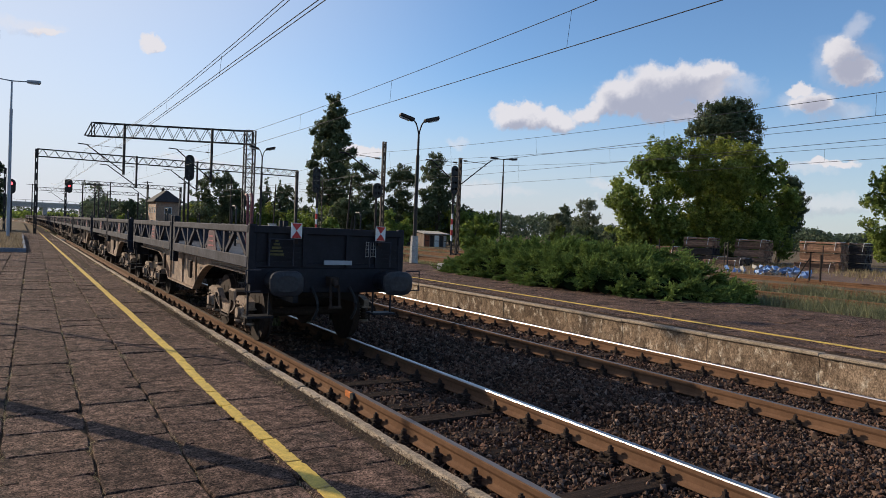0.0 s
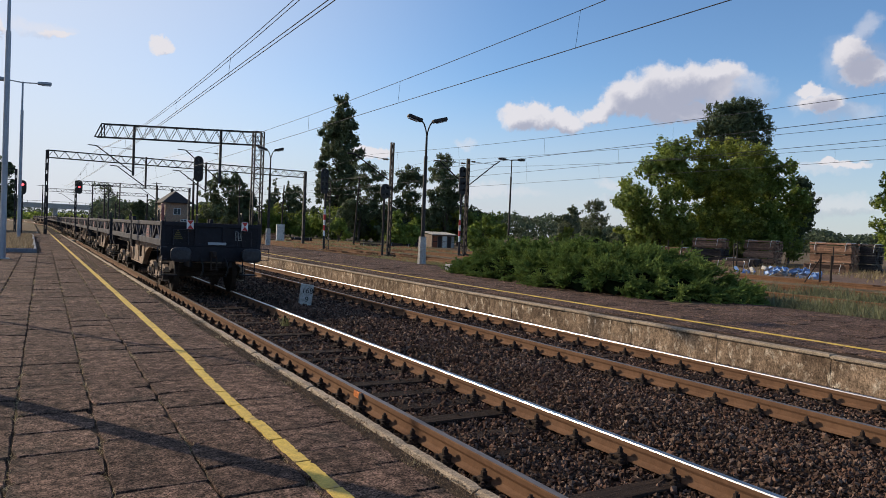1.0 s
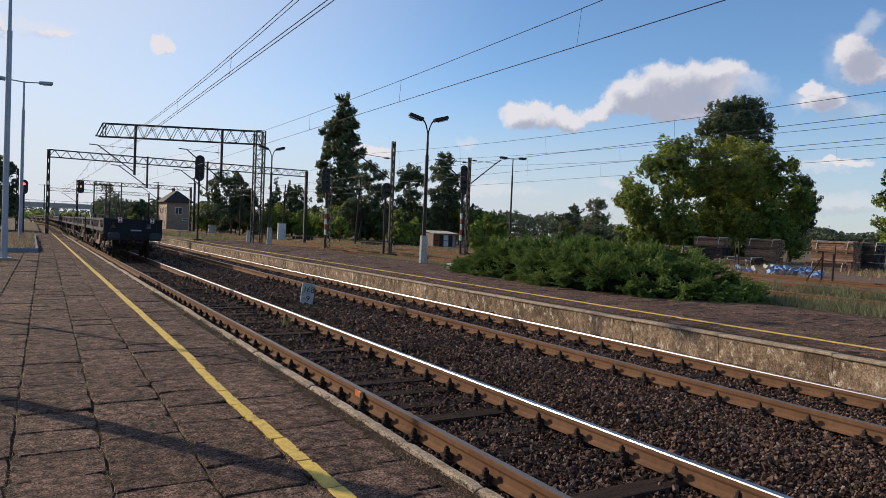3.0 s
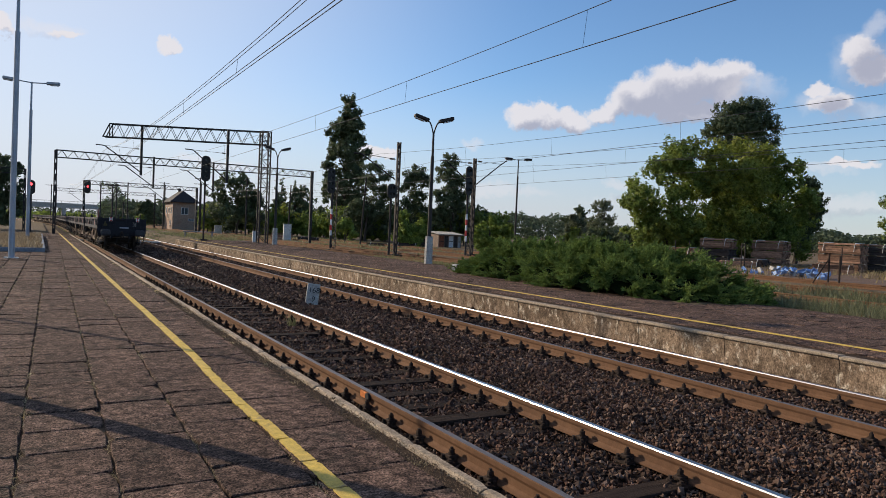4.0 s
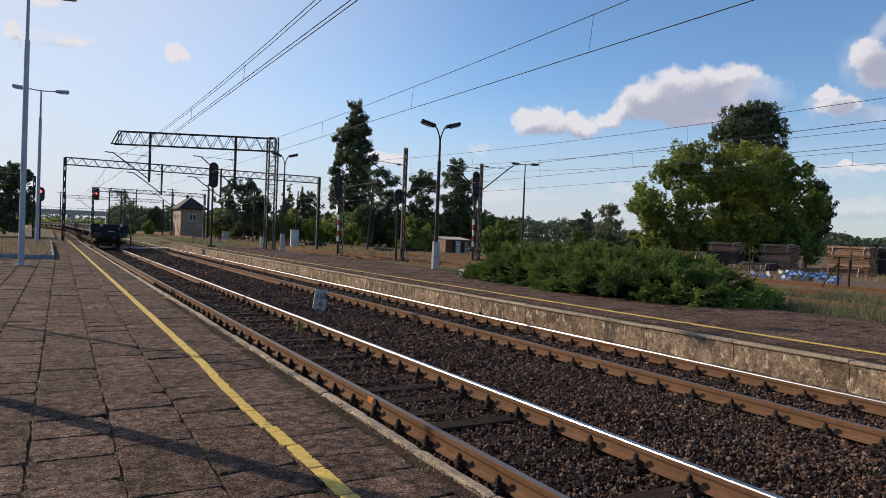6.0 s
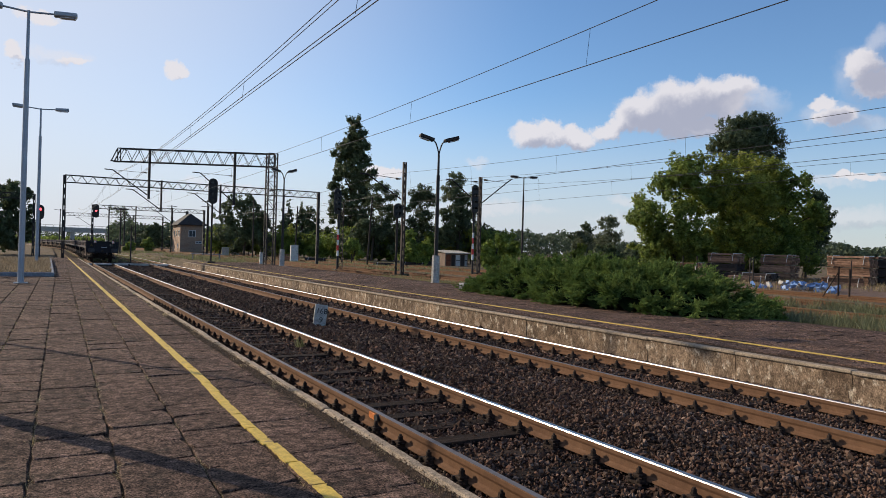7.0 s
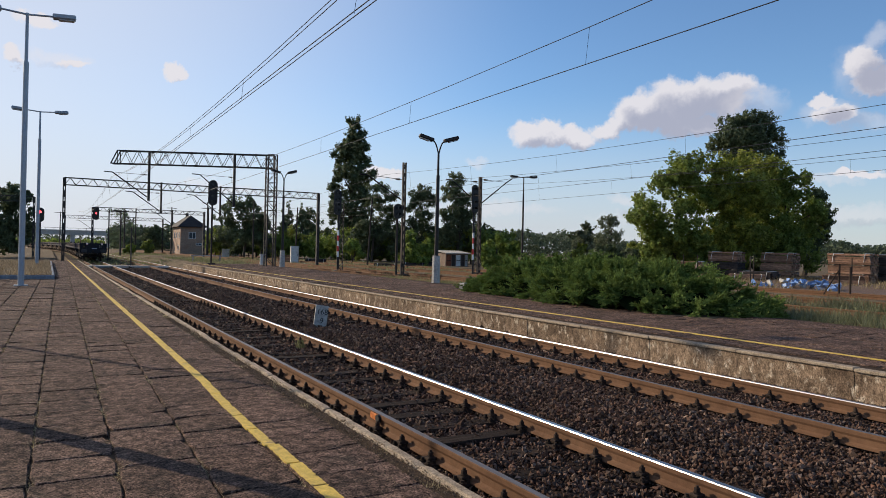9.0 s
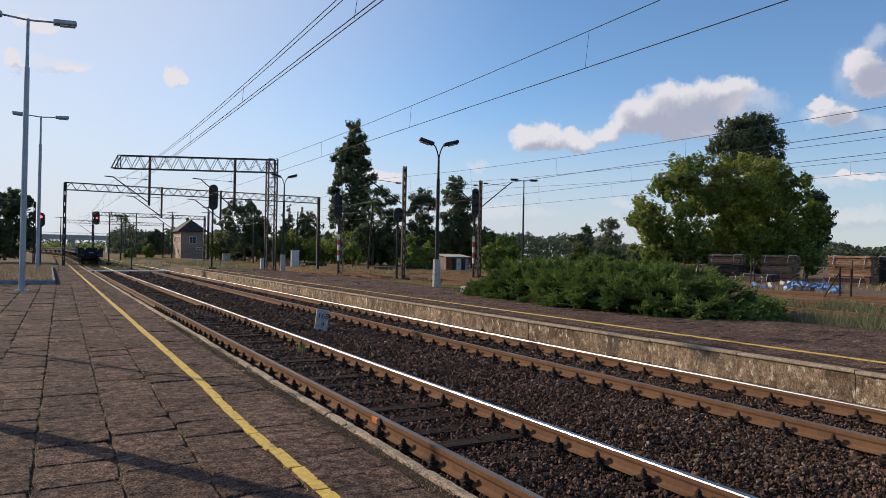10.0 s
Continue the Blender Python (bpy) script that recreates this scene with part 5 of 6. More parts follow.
def lattice_post(m, height, label, arms, w=0.17):
    """Twin-channel catenary mast with battens on a concrete foot; arms: (side, foot z, tip dx, tip z)."""
    t = empty("catenary_mast", m, label=label, category="catenary mast", group="catenary masts")
    part("foot", box(B(), -0.4, 0.4, -0.4, 0.4, -0.1, 0.22, bevel=0.05), RUSTDARK, t)
    bm = B()
    for s in (-1, 1):
        box(bm, s * w / 2 - 0.035, s * w / 2 + 0.035, -0.09, 0.09, 0, height)
    n = int(height / 0.55)
    for i in range(n):
        z = height * (i + 0.5) / n
        for y in (-0.09, 0.09):
            beam(bm, (-w / 2, y, z - 0.18), (w / 2, y, z + 0.18), 0.012, 0.06)
    part("mast", bm, MAST, t, "rusty twin-channel steel mast")
    for dx, zf, zt, zs in arms:
        s = 1 if dx > 0 else -1
        part("cantilever_tube", poly_tube(B(), [(s * 0.2, 0, zf), (dx, 0, zt), (dx + s * 0.5, 0, zt + (0.0 if s < 0 else 0.32))], 0.045, n=8), BLACKSTEEL, t)
        part("stay", tube(B(), (s * 0.2, 0, zs), (dx, 0, zt), 0.018, n=6), BLACKSTEEL, t)
        bm = B()
        for k in range(4):
            tube(bm, (s * (0.32 + k * 0.09), 0, zs), (s * (0.35 + k * 0.09), 0, zs), 0.07, n=8)
        part("insulator", bm, RUSTDARK, t)
    return t


MAST = mat("rust_streaked_mast", (0.042, 0.03, 0.024), (0.024, 0.02, 0.018), scale=2, bump=0.2, fine=40, dist=0.003, stretch=(2, 2, 0.4), stain=(0.16, 0.12, 0.09), stain_scale=1.2, stain_cut=0.62)


def pole(name, m, height, r, material, label, lean=0.0, top=None):
    t = empty(name, m, label=label, category="pole")
    part("shaft", tube(B(), (0, 0, -0.1), (lean, 0, height), r, r * 0.7, n=8), material, t)
    if top:
        part("cross_arm", box(B(), lean - top, lean + top, -0.05, 0.05, height - 0.25, height - 0.15), material, t)
    return t


def make_signal_box():
    """Two-storey pale signal box with a dark hipped roof."""
    h = empty("signal_box", pose(23.4, 150, 0), label="two-storey pale rendered signal box with dark hipped roof", category="signal box")
    W_, D_, E_ = 4.6, 10.0, 5.75
    bm = B()
    box(bm, 0, W_, 0, D_, -0.2, E_)
    part("wall", bm, BRICK_PALE, h)
    bm = B()
    a = [bm.verts.new(p) for p in ((-0.6, -0.6, E_), (W_ + 0.6, -0.6, E_), (W_ + 0.6, D_ + 0.6, E_), (-0.6, D_ + 0.6, E_))]
    c = [bm.verts.new(p) for p in ((-0.6, -0.6, E_ - 0.15), (W_ + 0.6, -0.6, E_ - 0.15), (W_ + 0.6, D_ + 0.6, E_ - 0.15), (-0.6, D_ + 0.6, E_ - 0.15))]
    b = [bm.verts.new(p) for p in ((W_ / 2, 2.2, 8.1), (W_ / 2, D_ - 2.2, 8.1))]
    for f in ((a[0], a[1], b[0]), (a[1], a[2], b[1], b[0]), (a[2], a[3], b[1]), (a[3], a[0], b[0], b[1]), c):
        bm.faces.new(f)
    for i in range(4):
        bm.faces.new((a[i], a[(i + 1) % 4], c[(i + 1) % 4], c[i]))
    bmesh.ops.recalc_face_normals(bm, faces=bm.faces)
    roof = part("roof", bm, ROOF, h)
    part("chimney", box(B(), W_ / 2 - 0.25, W_ / 2 + 0.25, 6.5, 7.0, 7.4, 8.7), ROOF, roof)
    for x0, x1, z0, z1, face in ((1.6, 3.0, 3.2, 4.6, "f"), (3.0, 4.2, 1.9, 2.4, "f"), (1.0, 2.2, 3.3, 4.6, "l"), (4.0, 5.2, 3.3, 4.6, "l"), (7.0, 8.2, 3.3, 4.6, "l"), (2.0, 3.0, 0.9, 1.9, "l")):
        bm = B()
        fr = 0.09
        for u0, u1, v0, v1 in ((x0, x1, z0, z0 + fr), (x0, x1, z1 - fr, z1), (x0, x0 + fr, z0, z1), (x1 - fr, x1, z0, z1), ((x0 + x1) / 2 - 0.04, (x0 + x1) / 2 + 0.04, z0, z1)):
            if face == "f":
                box(bm, u0, u1, -0.05, 0.02, v0, v1)
            else:
                box(bm, -0.05, 0.02, u0, u1, v0, v1)
        win = part("window", bm, WHITE, h)
        bm = box(B(), x0, x1, -0.02, -0.005, z0, z1) if face == "f" else box(B(), -0.02, -0.005, x0, x1, z0, z1)
        part("pane", bm, PANE, win)
    return h


def make_shed():
    s = empty("shed", pose(42.7, 75, 0.0, 0, 0, 4), label="small weathered lineside shed with pale flat roof", category="shed")
    part("wall", box(B(), 0, 3.4, 0, 2.0, -0.1, 1.62), SHEDWALL, s)
    bm = box(B(), -0.2, 3.65, -0.4, 2.2, 1.56, 1.64, bevel=0.02)
    for k in range(13):
        box(bm, -0.2 + k * 0.3, -0.16 + k * 0.3, -0.4, 2.2, 1.64, 1.665)
    for v in bm.verts:
        v.co.z += 0.12 * (v.co.y + 0.4)
    part("roof", bm, CONCRETE, s, "pale corrugated roof")
    for x0, x1, m_ in ((0.12, 0.78, RUSTPANEL), (0.92, 1.4, TIMBER_DARK), (1.55, 2.2, WHITE), (2.35, 2.8, TIMBER_DARK), (2.92, 3.3, CONCRETE)):
        door = part("door", box(B(), x0, x1, -0.05, -0.002, 0.02, 1.42, bevel=0.008), m_, s)
        part("rail", box(B(), x0 + 0.04, x1 - 0.04, -0.07, -0.051, 0.7, 0.78), MAST, door)
    return s


def cabinet(m, w, d, h):
    c = empty("lineside_cabinet", m, label="pale grey steel lineside equipment cabinet", category="cabinet", group="lineside cabinets")
    part("body", box(B(), -w / 2, w / 2, -d / 2, d / 2, 0.0, h, bevel=0.02), CABINET, c)
    part("lid", box(B(), -w / 2 - 0.05, w / 2 + 0.05, -d / 2 - 0.05, d / 2 + 0.05, h, h + 0.07, bevel=0.02), CABINET, c)
    door = part("door", box(B(), -w / 2 + 0.05, w / 2 - 0.05, -d / 2 - 0.02, -d / 2, 0.08, h - 0.06, bevel=0.006), CABINET, c)
    part("handle", box(B(), w / 2 - 0.16, w / 2 - 0.12, -d / 2 - 0.05, -d / 2 - 0.02, h * 0.45, h * 0.55), BLACK, door)
    return c


def timber_stack(m, rows, cols, length, material, label, seed, tarred=0):
    """A stack of old sleepers with pale battens between layers and white straps."""
    rng = random.Random(seed)
    s = empty("timber_stack", m, label=label, category="timber stack", group="timber stacks")
    log = finish(box(B(), -length / 2, length / 2, -0.13, 0.13, 0, 0.15, bevel=0.015), "old_sleeper", material)
    black = finish(box(B(), -length / 2, length / 2, -0.13, 0.13, 0, 0.15, bevel=0.015), "old_sleeper", TIMBER_DARK)
    z = 0.0
    for r in range(rows):
        if r and r % 4 == 0:
            for x in (-length * 0.35, length * 0.35):
                part("batten", box(B(), x - 0.05, x + 0.05, -cols * 0.14, cols * 0.14, z, z + 0.07), PALEWOOD, s)
            z += 0.07
        for c in range(cols):
            if rng.random() < 0.04 and r > rows - 3:
                continue
            part("old_sleeper", black if r < tarred else log, None, s, m=pose(rng.uniform(-0.08, 0.08), (c - (cols - 1) / 2) * 0.27, z, 0, 0, rng.uniform(-0.8, 0.8)))
        z += 0.158
    for x in (-length * 0.38, length * 0.36):
        bm = poly_tube(B(), [(x, -cols * 0.135 - 0.02, z - 0.66), (x + 0.04, -cols * 0.135 - 0.03, z - 0.3), (x + 0.1, -cols * 0.135 - 0.01, z + 0.01), (x + 0.1, cols * 0.13, z + 0.01)], 0.022, n=5)
        part("strap", bm, WHITE, s, "pale tie strap")
    return s


def make_island_bed():
    """Raised kerbed bed with dry grass on the near platform."""
    b = empty("planting_bed", pose(0, 0, PLAT), label="raised kerbed bed of dry straw-coloured grass on platform", category="planting bed")
    x0, x1, y0, y1 = -9.0, 0.28, 34.0, 60.0
    part("soil", box(B(), x0 + 0.1, x1 - 0.1, y0 + 0.1, y1 - 0.1, -0.02, 0.13), JOINT, b)
    for a in ((x0, x1, y0, y0 + 0.14), (x0, x1, y1 - 0.14, y1), (x0, x0 + 0.14, y0 + 0.14, y1 - 0.14), (x1 - 0.14, x1, y0 + 0.14, y1 - 0.14)):
        part("kerb", box(B(), a[0], a[1], a[2], a[3], -0.02, 0.17, bevel=0.02), BLUEKERB, b)


def make_distance_post():
    """Slanted white board between tracks with black numerals."""
    t = empty("distance_post", pose(6.13, 17.25, -0.17, 0, 0, -6), label="white trackside distance board with black numerals, leaning", category="distance post")
    lean = pose(0, 0, 0, -4, 7, 0)
    part("board", box(B(), -0.165, 0.165, -0.035, 0.035, -0.05, 0.56, bevel=0.012), CONCRETE, t, m=lean)
    for text, x, z, s in (("168", -0.135, 0.33, 0.20), ("9", -0.03, 0.10, 0.20)):
        cu = bpy.data.curves.new("numerals", "FONT")
        cu.body, cu.size, cu.extrude = text, s, 0.002
        tmp = bpy.data.objects.new("tmp", cu)
        scene.collection.objects.link(tmp)
        me = bpy.data.meshes.new_from_object(tmp.evaluated_get(bpy.context.evaluated_depsgraph_get()))
        bpy.data.objects.remove(tmp)
        me.materials.clear()
        me.materials.append(BLACK)
        part("numerals", me, None, t, m=lean @ pose(x, -0.039, z, 90, 0, 0))


def make_bridge():
    b = empty("road_bridge", pose(0, 330, 0), label="grey concrete road bridge crossing over the railway", category="bridge")
    part("deck", box(B(), -60, 26, 0, 9, 5.2, 6.6), CONCRETE, b)
    part("parapet", box(B(), -60, 30, -0.3, -0.05, 6.6, 7.2), CONCRETE, b)
    bm = B()
    tube(bm, (-60, -0.2, 8.0), (30, -0.2, 8.0), 0.06, n=5)
    for x in range(-58, 30, 3):
        tube(bm, (x, -0.2, 7.1), (x, -0.2, 8.0), 0.05, n=4)
    part("railing", bm, BLACKSTEEL, b)
    for x in (-14, 9, 22.5):
        part("pier", box(B(), x - 0.8, x + 0.8, 1, 8, -0.3, 5.2), CONCRETE, b)
    bm = prism(B(), [(23.5, -0.3), (60, -0.3), (60, 6.5), (33, 6.5)], -3, 12)
    part("embankment", bm, GROUND, b)


def far_woods():
    """Distant belts of trees as leaf clumps of uneven height."""
    rng = np.random.default_rng(77)
    specs = ((-12, 75, 520, 9, 4.0, 2200, LEAF_FAR), (30, 50, 330, 12.5, 3.5, 1500, LEAF_FAR), (50, 66, 330, 11, 3.5, 1500, LEAF_FAR), (-8, 4, 420, 5, 2.0, 900, LEAF_LIME), (4, 14, 260, 9.5, 3.0, 800, LEAF_FAR))
    for a0, a1, d, h, spread, n, leaf in specs:
        az = np.radians(rng.uniform(a0, a1, n))
        dd = d * rng.uniform(0.93, 1.1, n)
        x, y = np.sin(az) * dd, np.cos(az) * dd
        top = h * (0.7 + 0.45 * np.array([noise.noise((a * 22, d * 0.01, 0)) for a in az]) + 0.15 * np.array([noise.noise((a * 80, 3, 0)) for a in az]))
        z = top * rng.uniform(0, 1, n) ** 0.6
        V, F = leaves(rng, np.column_stack([x, y, z]), np.full(n, spread * 0.6), 13, 1.15, 1.0, np.column_stack([-np.sin(az), -np.cos(az), np.full(n, 0.6)]))
        tagged(new("far_woods", raw_mesh("far_woods", V, F, leaf)), "distant belt of dark green woodland along horizon", "woodland", kind="stuff")


LEAF_FAR = leaf_mat("distant_leaves", (0.11, 0.14, 0.075), (0.08, 0.105, 0.06), 0.35)


def make_fastening_marks():
    """Orange-painted bond on the side of a rail."""
    o = empty("rail_bond", pose(AXIS_A - 0.76, 7.36, 0), label="orange painted rail bond plate with dark cable lug", category="rail bond")
    part("plate", box(B(), -0.052, -0.033, -0.09, 0.11, -0.085, -0.012, bevel=0.012), ORANGE, o)
    part("lug", tube(B(), (-0.03, -0.115, -0.05), (-0.065, -0.115, -0.05), 0.048, n=12), BLACK, o)


# ------------------------------------------------ the place
make_ground()
make_bed()
near_platform = make_near_platform()
far_platform = make_far_platform()
track_a = make_track(AXIS_A, -6, 300, 72, 26, label="railway track with rusty rails on dark wooden sleepers")
track_b = make_track(AXIS_B, -6, 300, 72, 26, label="second railway track with rusty rails on wooden sleepers")
for yard_x in (19.2, 22.7, 28.4, 34.8):
    make_track(yard_x, -10, 220, 60, 0, z=GROUND_R + 0.17, label="rusty siding track half sunk in dry grass", fasten=False)
stones("ballast_stones", 2.45, 10.15, 2.6, 9.0, 960, 0.038, 1, bed_z, STONE, "loose dark brown ballast stones between and beside rails")
stones("ballast_stones", 2.45, 10.15, 9.0, 17, 420, 0.048, 5, bed_z, STONE, "loose dark brown ballast stones between and beside rails")
stones("ballast_stones", 2.45, 10.15, 17, 34, 190, 0.062, 2, bed_z, STONE, "loose dark brown ballast stones between and beside rails")
make_fastening_marks()
make_distance_post()
crossing = empty("board_crossing", pose(6.2, 65.2, 0), label="pale concrete board crossing laid between rails", category="crossing", kind="structure")
for cx0, cx1 in ((-3.7, -2.95), (-2.78, -1.43), (-1.25, 1.45), (1.63, 2.98)):
    part("crossing_board", box(B(), cx0, cx1, -0.6, 0.6, -0.14, 0.005, bevel=0.02), CONCRETE, crossing)
bed_soil = tagged(new("bed_soil", finish(box(B(), 14.35, 17.3, 12.25, 25.0, 0.1, PLAT - 0.012), "bed_soil", GROUND)), "grassy soil of the planting bed in the platform", "soil", kind="structure")
make_bush()
kerb_block = empty("concrete_block", pose(15.05, 24.6, PLAT, 0, 0, 20), label="small pale concrete block at the bush edge", category="block")
part("block", box(B(), -0.35, 0.35, -0.15, 0.15, 0, 0.28, bevel=0.03), CONCRETE, kerb_block)
cars = make_train()
make_gantries()
wires()
double_lamp("platform_lamp", pose(16.6, 30.1, PLAT - 0.02, 0, 0, -12), 6.6, BLACKSTEEL, 16, "dark platform lamp with two heads on a concrete socle", arm=0.45)
double_lamp("platform_lamp", pose(16.46, 55.5, PLAT - 0.02, 0, 0, -12), 7.2, BLACKSTEEL, 16, "dark platform lamp with two heads on a concrete socle", arm=0.45)
double_lamp("platform_lamp", pose(40.5, 56, GROUND_R, 0, 0, -20), 9.5, BLACKSTEEL, 4, "thin dark yard lamp with two flat heads", socle=False, curve=False, arm=1.0)
for lx, ly in ((-0.8, 28.9), (-0.57, 50.0), (-0.95, 8.15)):
    double_lamp("platform_lamp", pose(lx, ly, PLAT), 9.9, GREYPAINT, 4, "tall pale grey platform lamp with two flat heads", socle=False, curve=False, arm=1.3)
pole("sign_post", pose(-1.6, 14.05, PLAT), 4.2, 0.045, GREYPAINT, "thin grey steel post on the platform")

# masts and signals
lattice_post(pose(20.7, 42.2, GROUND_R), 7.7, "rust-streaked twin-channel mast with a cantilever arm", [(-2.7, 5.2, 6.7, 6.55)])
lattice_post(pose(29.4, 46.4, GROUND_R), 7.7, "rust-streaked twin-channel mast with cantilever arms both sides", [(2.5, 5.7, 7.45, 7.5), (-2.6, 5.6, 7.3, 7.3)])
signal("signal", pose(20.15, 42.0, GROUND_R), 4.9, 1.0, 2, pole=MAST, label="black signal head beside a catenary mast", width=0.7)
signal("signal", pose(28.6, 46.0, GROUND_R), 7.0, 2.2, 4, stripes=True, label="tall black signal on a red and white banded post", width=0.6, ladder=True)
signal("signal", pose(20.0, 52.4, GROUND_R), 6.5, 2.0, 4, stripes=True, label="tall black signal on a red and white banded post with ladder", width=0.62, offset=-0.15, ladder=True)
signal("signal", pose(12.0, 61.0, PLAT), 7.1, 2.15, 4, pole=MAST, label="tall black colour-light signal standing on the platform", width=0.75)
signal("signal", pose(4.82 + 1.45, 92.0, 0), 6.2, 1.6, 3, lit=1, label="black signal showing a red light", width=0.65, offset=-1.4)
signal("signal", pose(-0.55, 62.0, 0.0), 4.5, 1.1, 2, lit=0, label="small black signal showing a red light", width=0.55)
pole("wooden_pole", pose(31.2, 72.5, 0), 7.7, 0.12, MAST, "leaning old wooden pole", lean=0.45)
pole("wooden_pole", pose(30.0, 95, 0), 7.5, 0.12, MAST, "old wooden pole beside shrubs", lean=0.2)
pole("steel_post", pose(6.3, 66.3, -0.1), 3.4, 0.06, BLACKSTEEL, "thin dark steel post beside the crossing")
pole("wooden_pole", pose(25.4, 100, 0), 8.4, 0.12, MAST, "old wooden pole beside shrubs")
pole("wooden_pole", pose(22.5, 118, 0), 9.0, 0.12, MAST, "old wooden pole with a cross arm", top=0.9)
pole("wooden_pole", pose(20.2, 140, 0), 9.0, 0.13, MAST, "old wooden pole with a cross arm", top=0.9)
for px, py, ph in ((-4, 140, 8), (2.4, 185, 9), (9.5, 190, 8.5), (13, 150, 8.5), (17, 170, 8), (10.5, 128, 7.5), (24, 125, 8.5)):
    pole("catenary_post", pose(px, py, 0), ph, 0.14, BLACKSTEEL, "distant dark catenary post with an arm", top=1.2)
make_signal_box()
make_shed()
cabinet(pose(26.9, 85.5, 0, 0, 0, -10), 0.95, 0.6, 2.0)
cabinet(pose(26.6, 123, 0, 0, 0, -10), 1.2, 0.7, 1.35)
cabinet(pose(28.4, 124, 0, 0, 0, -10), 1.3, 0.7, 1.2)
cabinet(pose(16.2, 60.5, PLAT, 0, 0, -10), 0.4, 0.4, 0.9)
make_island_bed()
make_bridge()

bench = empty("loading_table", pose(14.2, 74.5, PLAT, 0, 0, -8), label="low grey-green loading table with four legs", category="table")
part("tabletop", box(B(), -1.5, 1.5, -0.5, 0.5, 0.5, 0.58, bevel=0.01), BLUEKERB, bench)
for bx in (-1.3, 1.3):
    for by in (-0.35, 0.35):
        part("leg", box(B(), bx - 0.05, bx + 0.05, by - 0.05, by + 0.05, 0, 0.5), BLUEKERB, bench)
# timber yard: the ground there is trodden reddish soil
soil = B()
box(soil, 36.5, 75, 14, 46, -0.1, GROUND_R + 0.085)
tagged(new("yard_soil", finish(soil, "yard_soil", RUSTYARD)), "reddish bare soil of the timber yard", "soil", kind="structure")
YZ = GROUND_R + 0.08
for sx, sy, turn, rows, cols, length, wood, lab, seed in (
        (53.5, 42.6, -72, 13, 8, 2.6, TIMBER, "stack of brown old sleepers over black tarred ones, strapped", 1), (49.6, 43.4, -72, 8, 6, 2.6, TIMBER, "low stack of brown old sleepers tied with pale straps", 2),
        (57.4, 40.0, -72, 13, 9, 2.6, TIMBER, "stack of reddish old sleepers tied with pale straps", 3), (52.6, 38.6, -72, 4, 9, 2.6, TIMBER_DARK, "low dark stack of tarred sleepers", 4),
        # the short dark stack is added as the shaded end of the brown one
        (55.45, 32.3, -76, 13, 9, 3.0, TIMBER, "stack of brown old sleepers tied with pale straps", 5), (57.95, 30.9, -76, 13, 8, 1.4, TIMBER_DARK, "dark sleepers standing in for the shaded end of a brown stack", 6),
        (48.4, 36.6, -50, 3, 5, 2.6, TIMBER, "few reddish sleepers lying on the ground", 7), (50.3, 30.0, -60, 4, 3, 2.6, TIMBER, "low stack of old sleepers beside a fence", 8)):
    timber_stack(pose(sx, sy, YZ, 0, 0, turn), rows, cols, length, wood, lab, seed, 8 if seed == 1 else 0)
for sx, sy, turn, rows, cols, length, wood, lab, seed in (
        (36.0, 70.5, -28, 3, 3, 2.6, TIMBER_DARK, "low dark stack of tarred sleepers by the sidings", 11), (37.9, 70.6, -28, 6, 4, 2.6, TIMBER_DARK, "dark stack of tarred sleepers by the sidings", 12),
        (33.6, 72.8, -28, 2, 2, 2.6, TIMBER_DARK, "few dark sleepers lying by the sidings", 13), (27.0, 88.0, -20, 5, 3, 2.6, TIMBER, "reddish stack of old sleepers beside shrubs", 14), (30.2, 87.0, -20, 3, 2, 2.6, TIMBER_DARK, "few dark sleepers beside shrubs", 15), (46.0, 66.0, -30, 2, 3, 2.6, TIMBER, "few reddish sleepers lying near the shed", 16)):
    timber_stack(pose(sx, sy, GROUND_R - 0.02, 0, 0, turn), rows, cols, length, wood, lab, seed)
rng = random.Random(4)
for cx, cy, n in ((39.3, 28.2, 8), (40.0, 26.4, 26), (39.3, 24.4, 26)):
    for k in range(n):
        bm = B()
        bmesh.ops.create_cube(bm, size=1, matrix=Matrix.Diagonal((rng.uniform(0.15, 0.5), rng.uniform(0.1, 0.35), rng.uniform(0.05, 0.22), 1)))
        for v in bm.verts:
            v.co += Vector((rng.uniform(-0.06, 0.06), rng.uniform(-0.06, 0.06), rng.uniform(-0.03, 0.03)))
        ob = new("scrap_piece", finish(bm, "scrap_piece", BLUE if rng.random() < 0.8 else CONCRETE))
        ob.matrix_world = pose(cx + rng.gauss(0, 0.55), cy + rng.gauss(0, 0.7), YZ + rng.uniform(0.05, 0.45) * (1 if n > 10 else 0.5), rng.uniform(-50, 50), rng.uniform(-50, 50), rng.uniform(0, 360))
        tagged(ob, "faded blue scrap piece in a rubble heap", "scrap", group="blue scrap heap")
fence = empty("fence_post", pose(34.2, 20.6, GROUND_R), label="rusty steel corner fence posts with a diagonal brace", category="fence post")
part("post", tube(B(), (0, 0, -0.1), (0, 0, 1.62), 0.045, n=8), RUSTDARK, fence)
part("post", tube(B(), (0.35, -0.35, -0.1), (0.35, -0.35, 1.5), 0.05, n=8), RUSTDARK, fence)
part("brace", tube(B(), (-0.55, 0.45, 0.1), (0, 0, 1.35), 0.03, n=8), RUSTDARK, fence)
for fx, fy in ((44.8, 33.6), (42.2, 37.5), (50.5, 29.5), (41.0, 30.5), (38.5, 33.0)):
    pole("fence_post", pose(fx, fy, YZ), 1.9, 0.05, MAST, "thin old timber fence post")

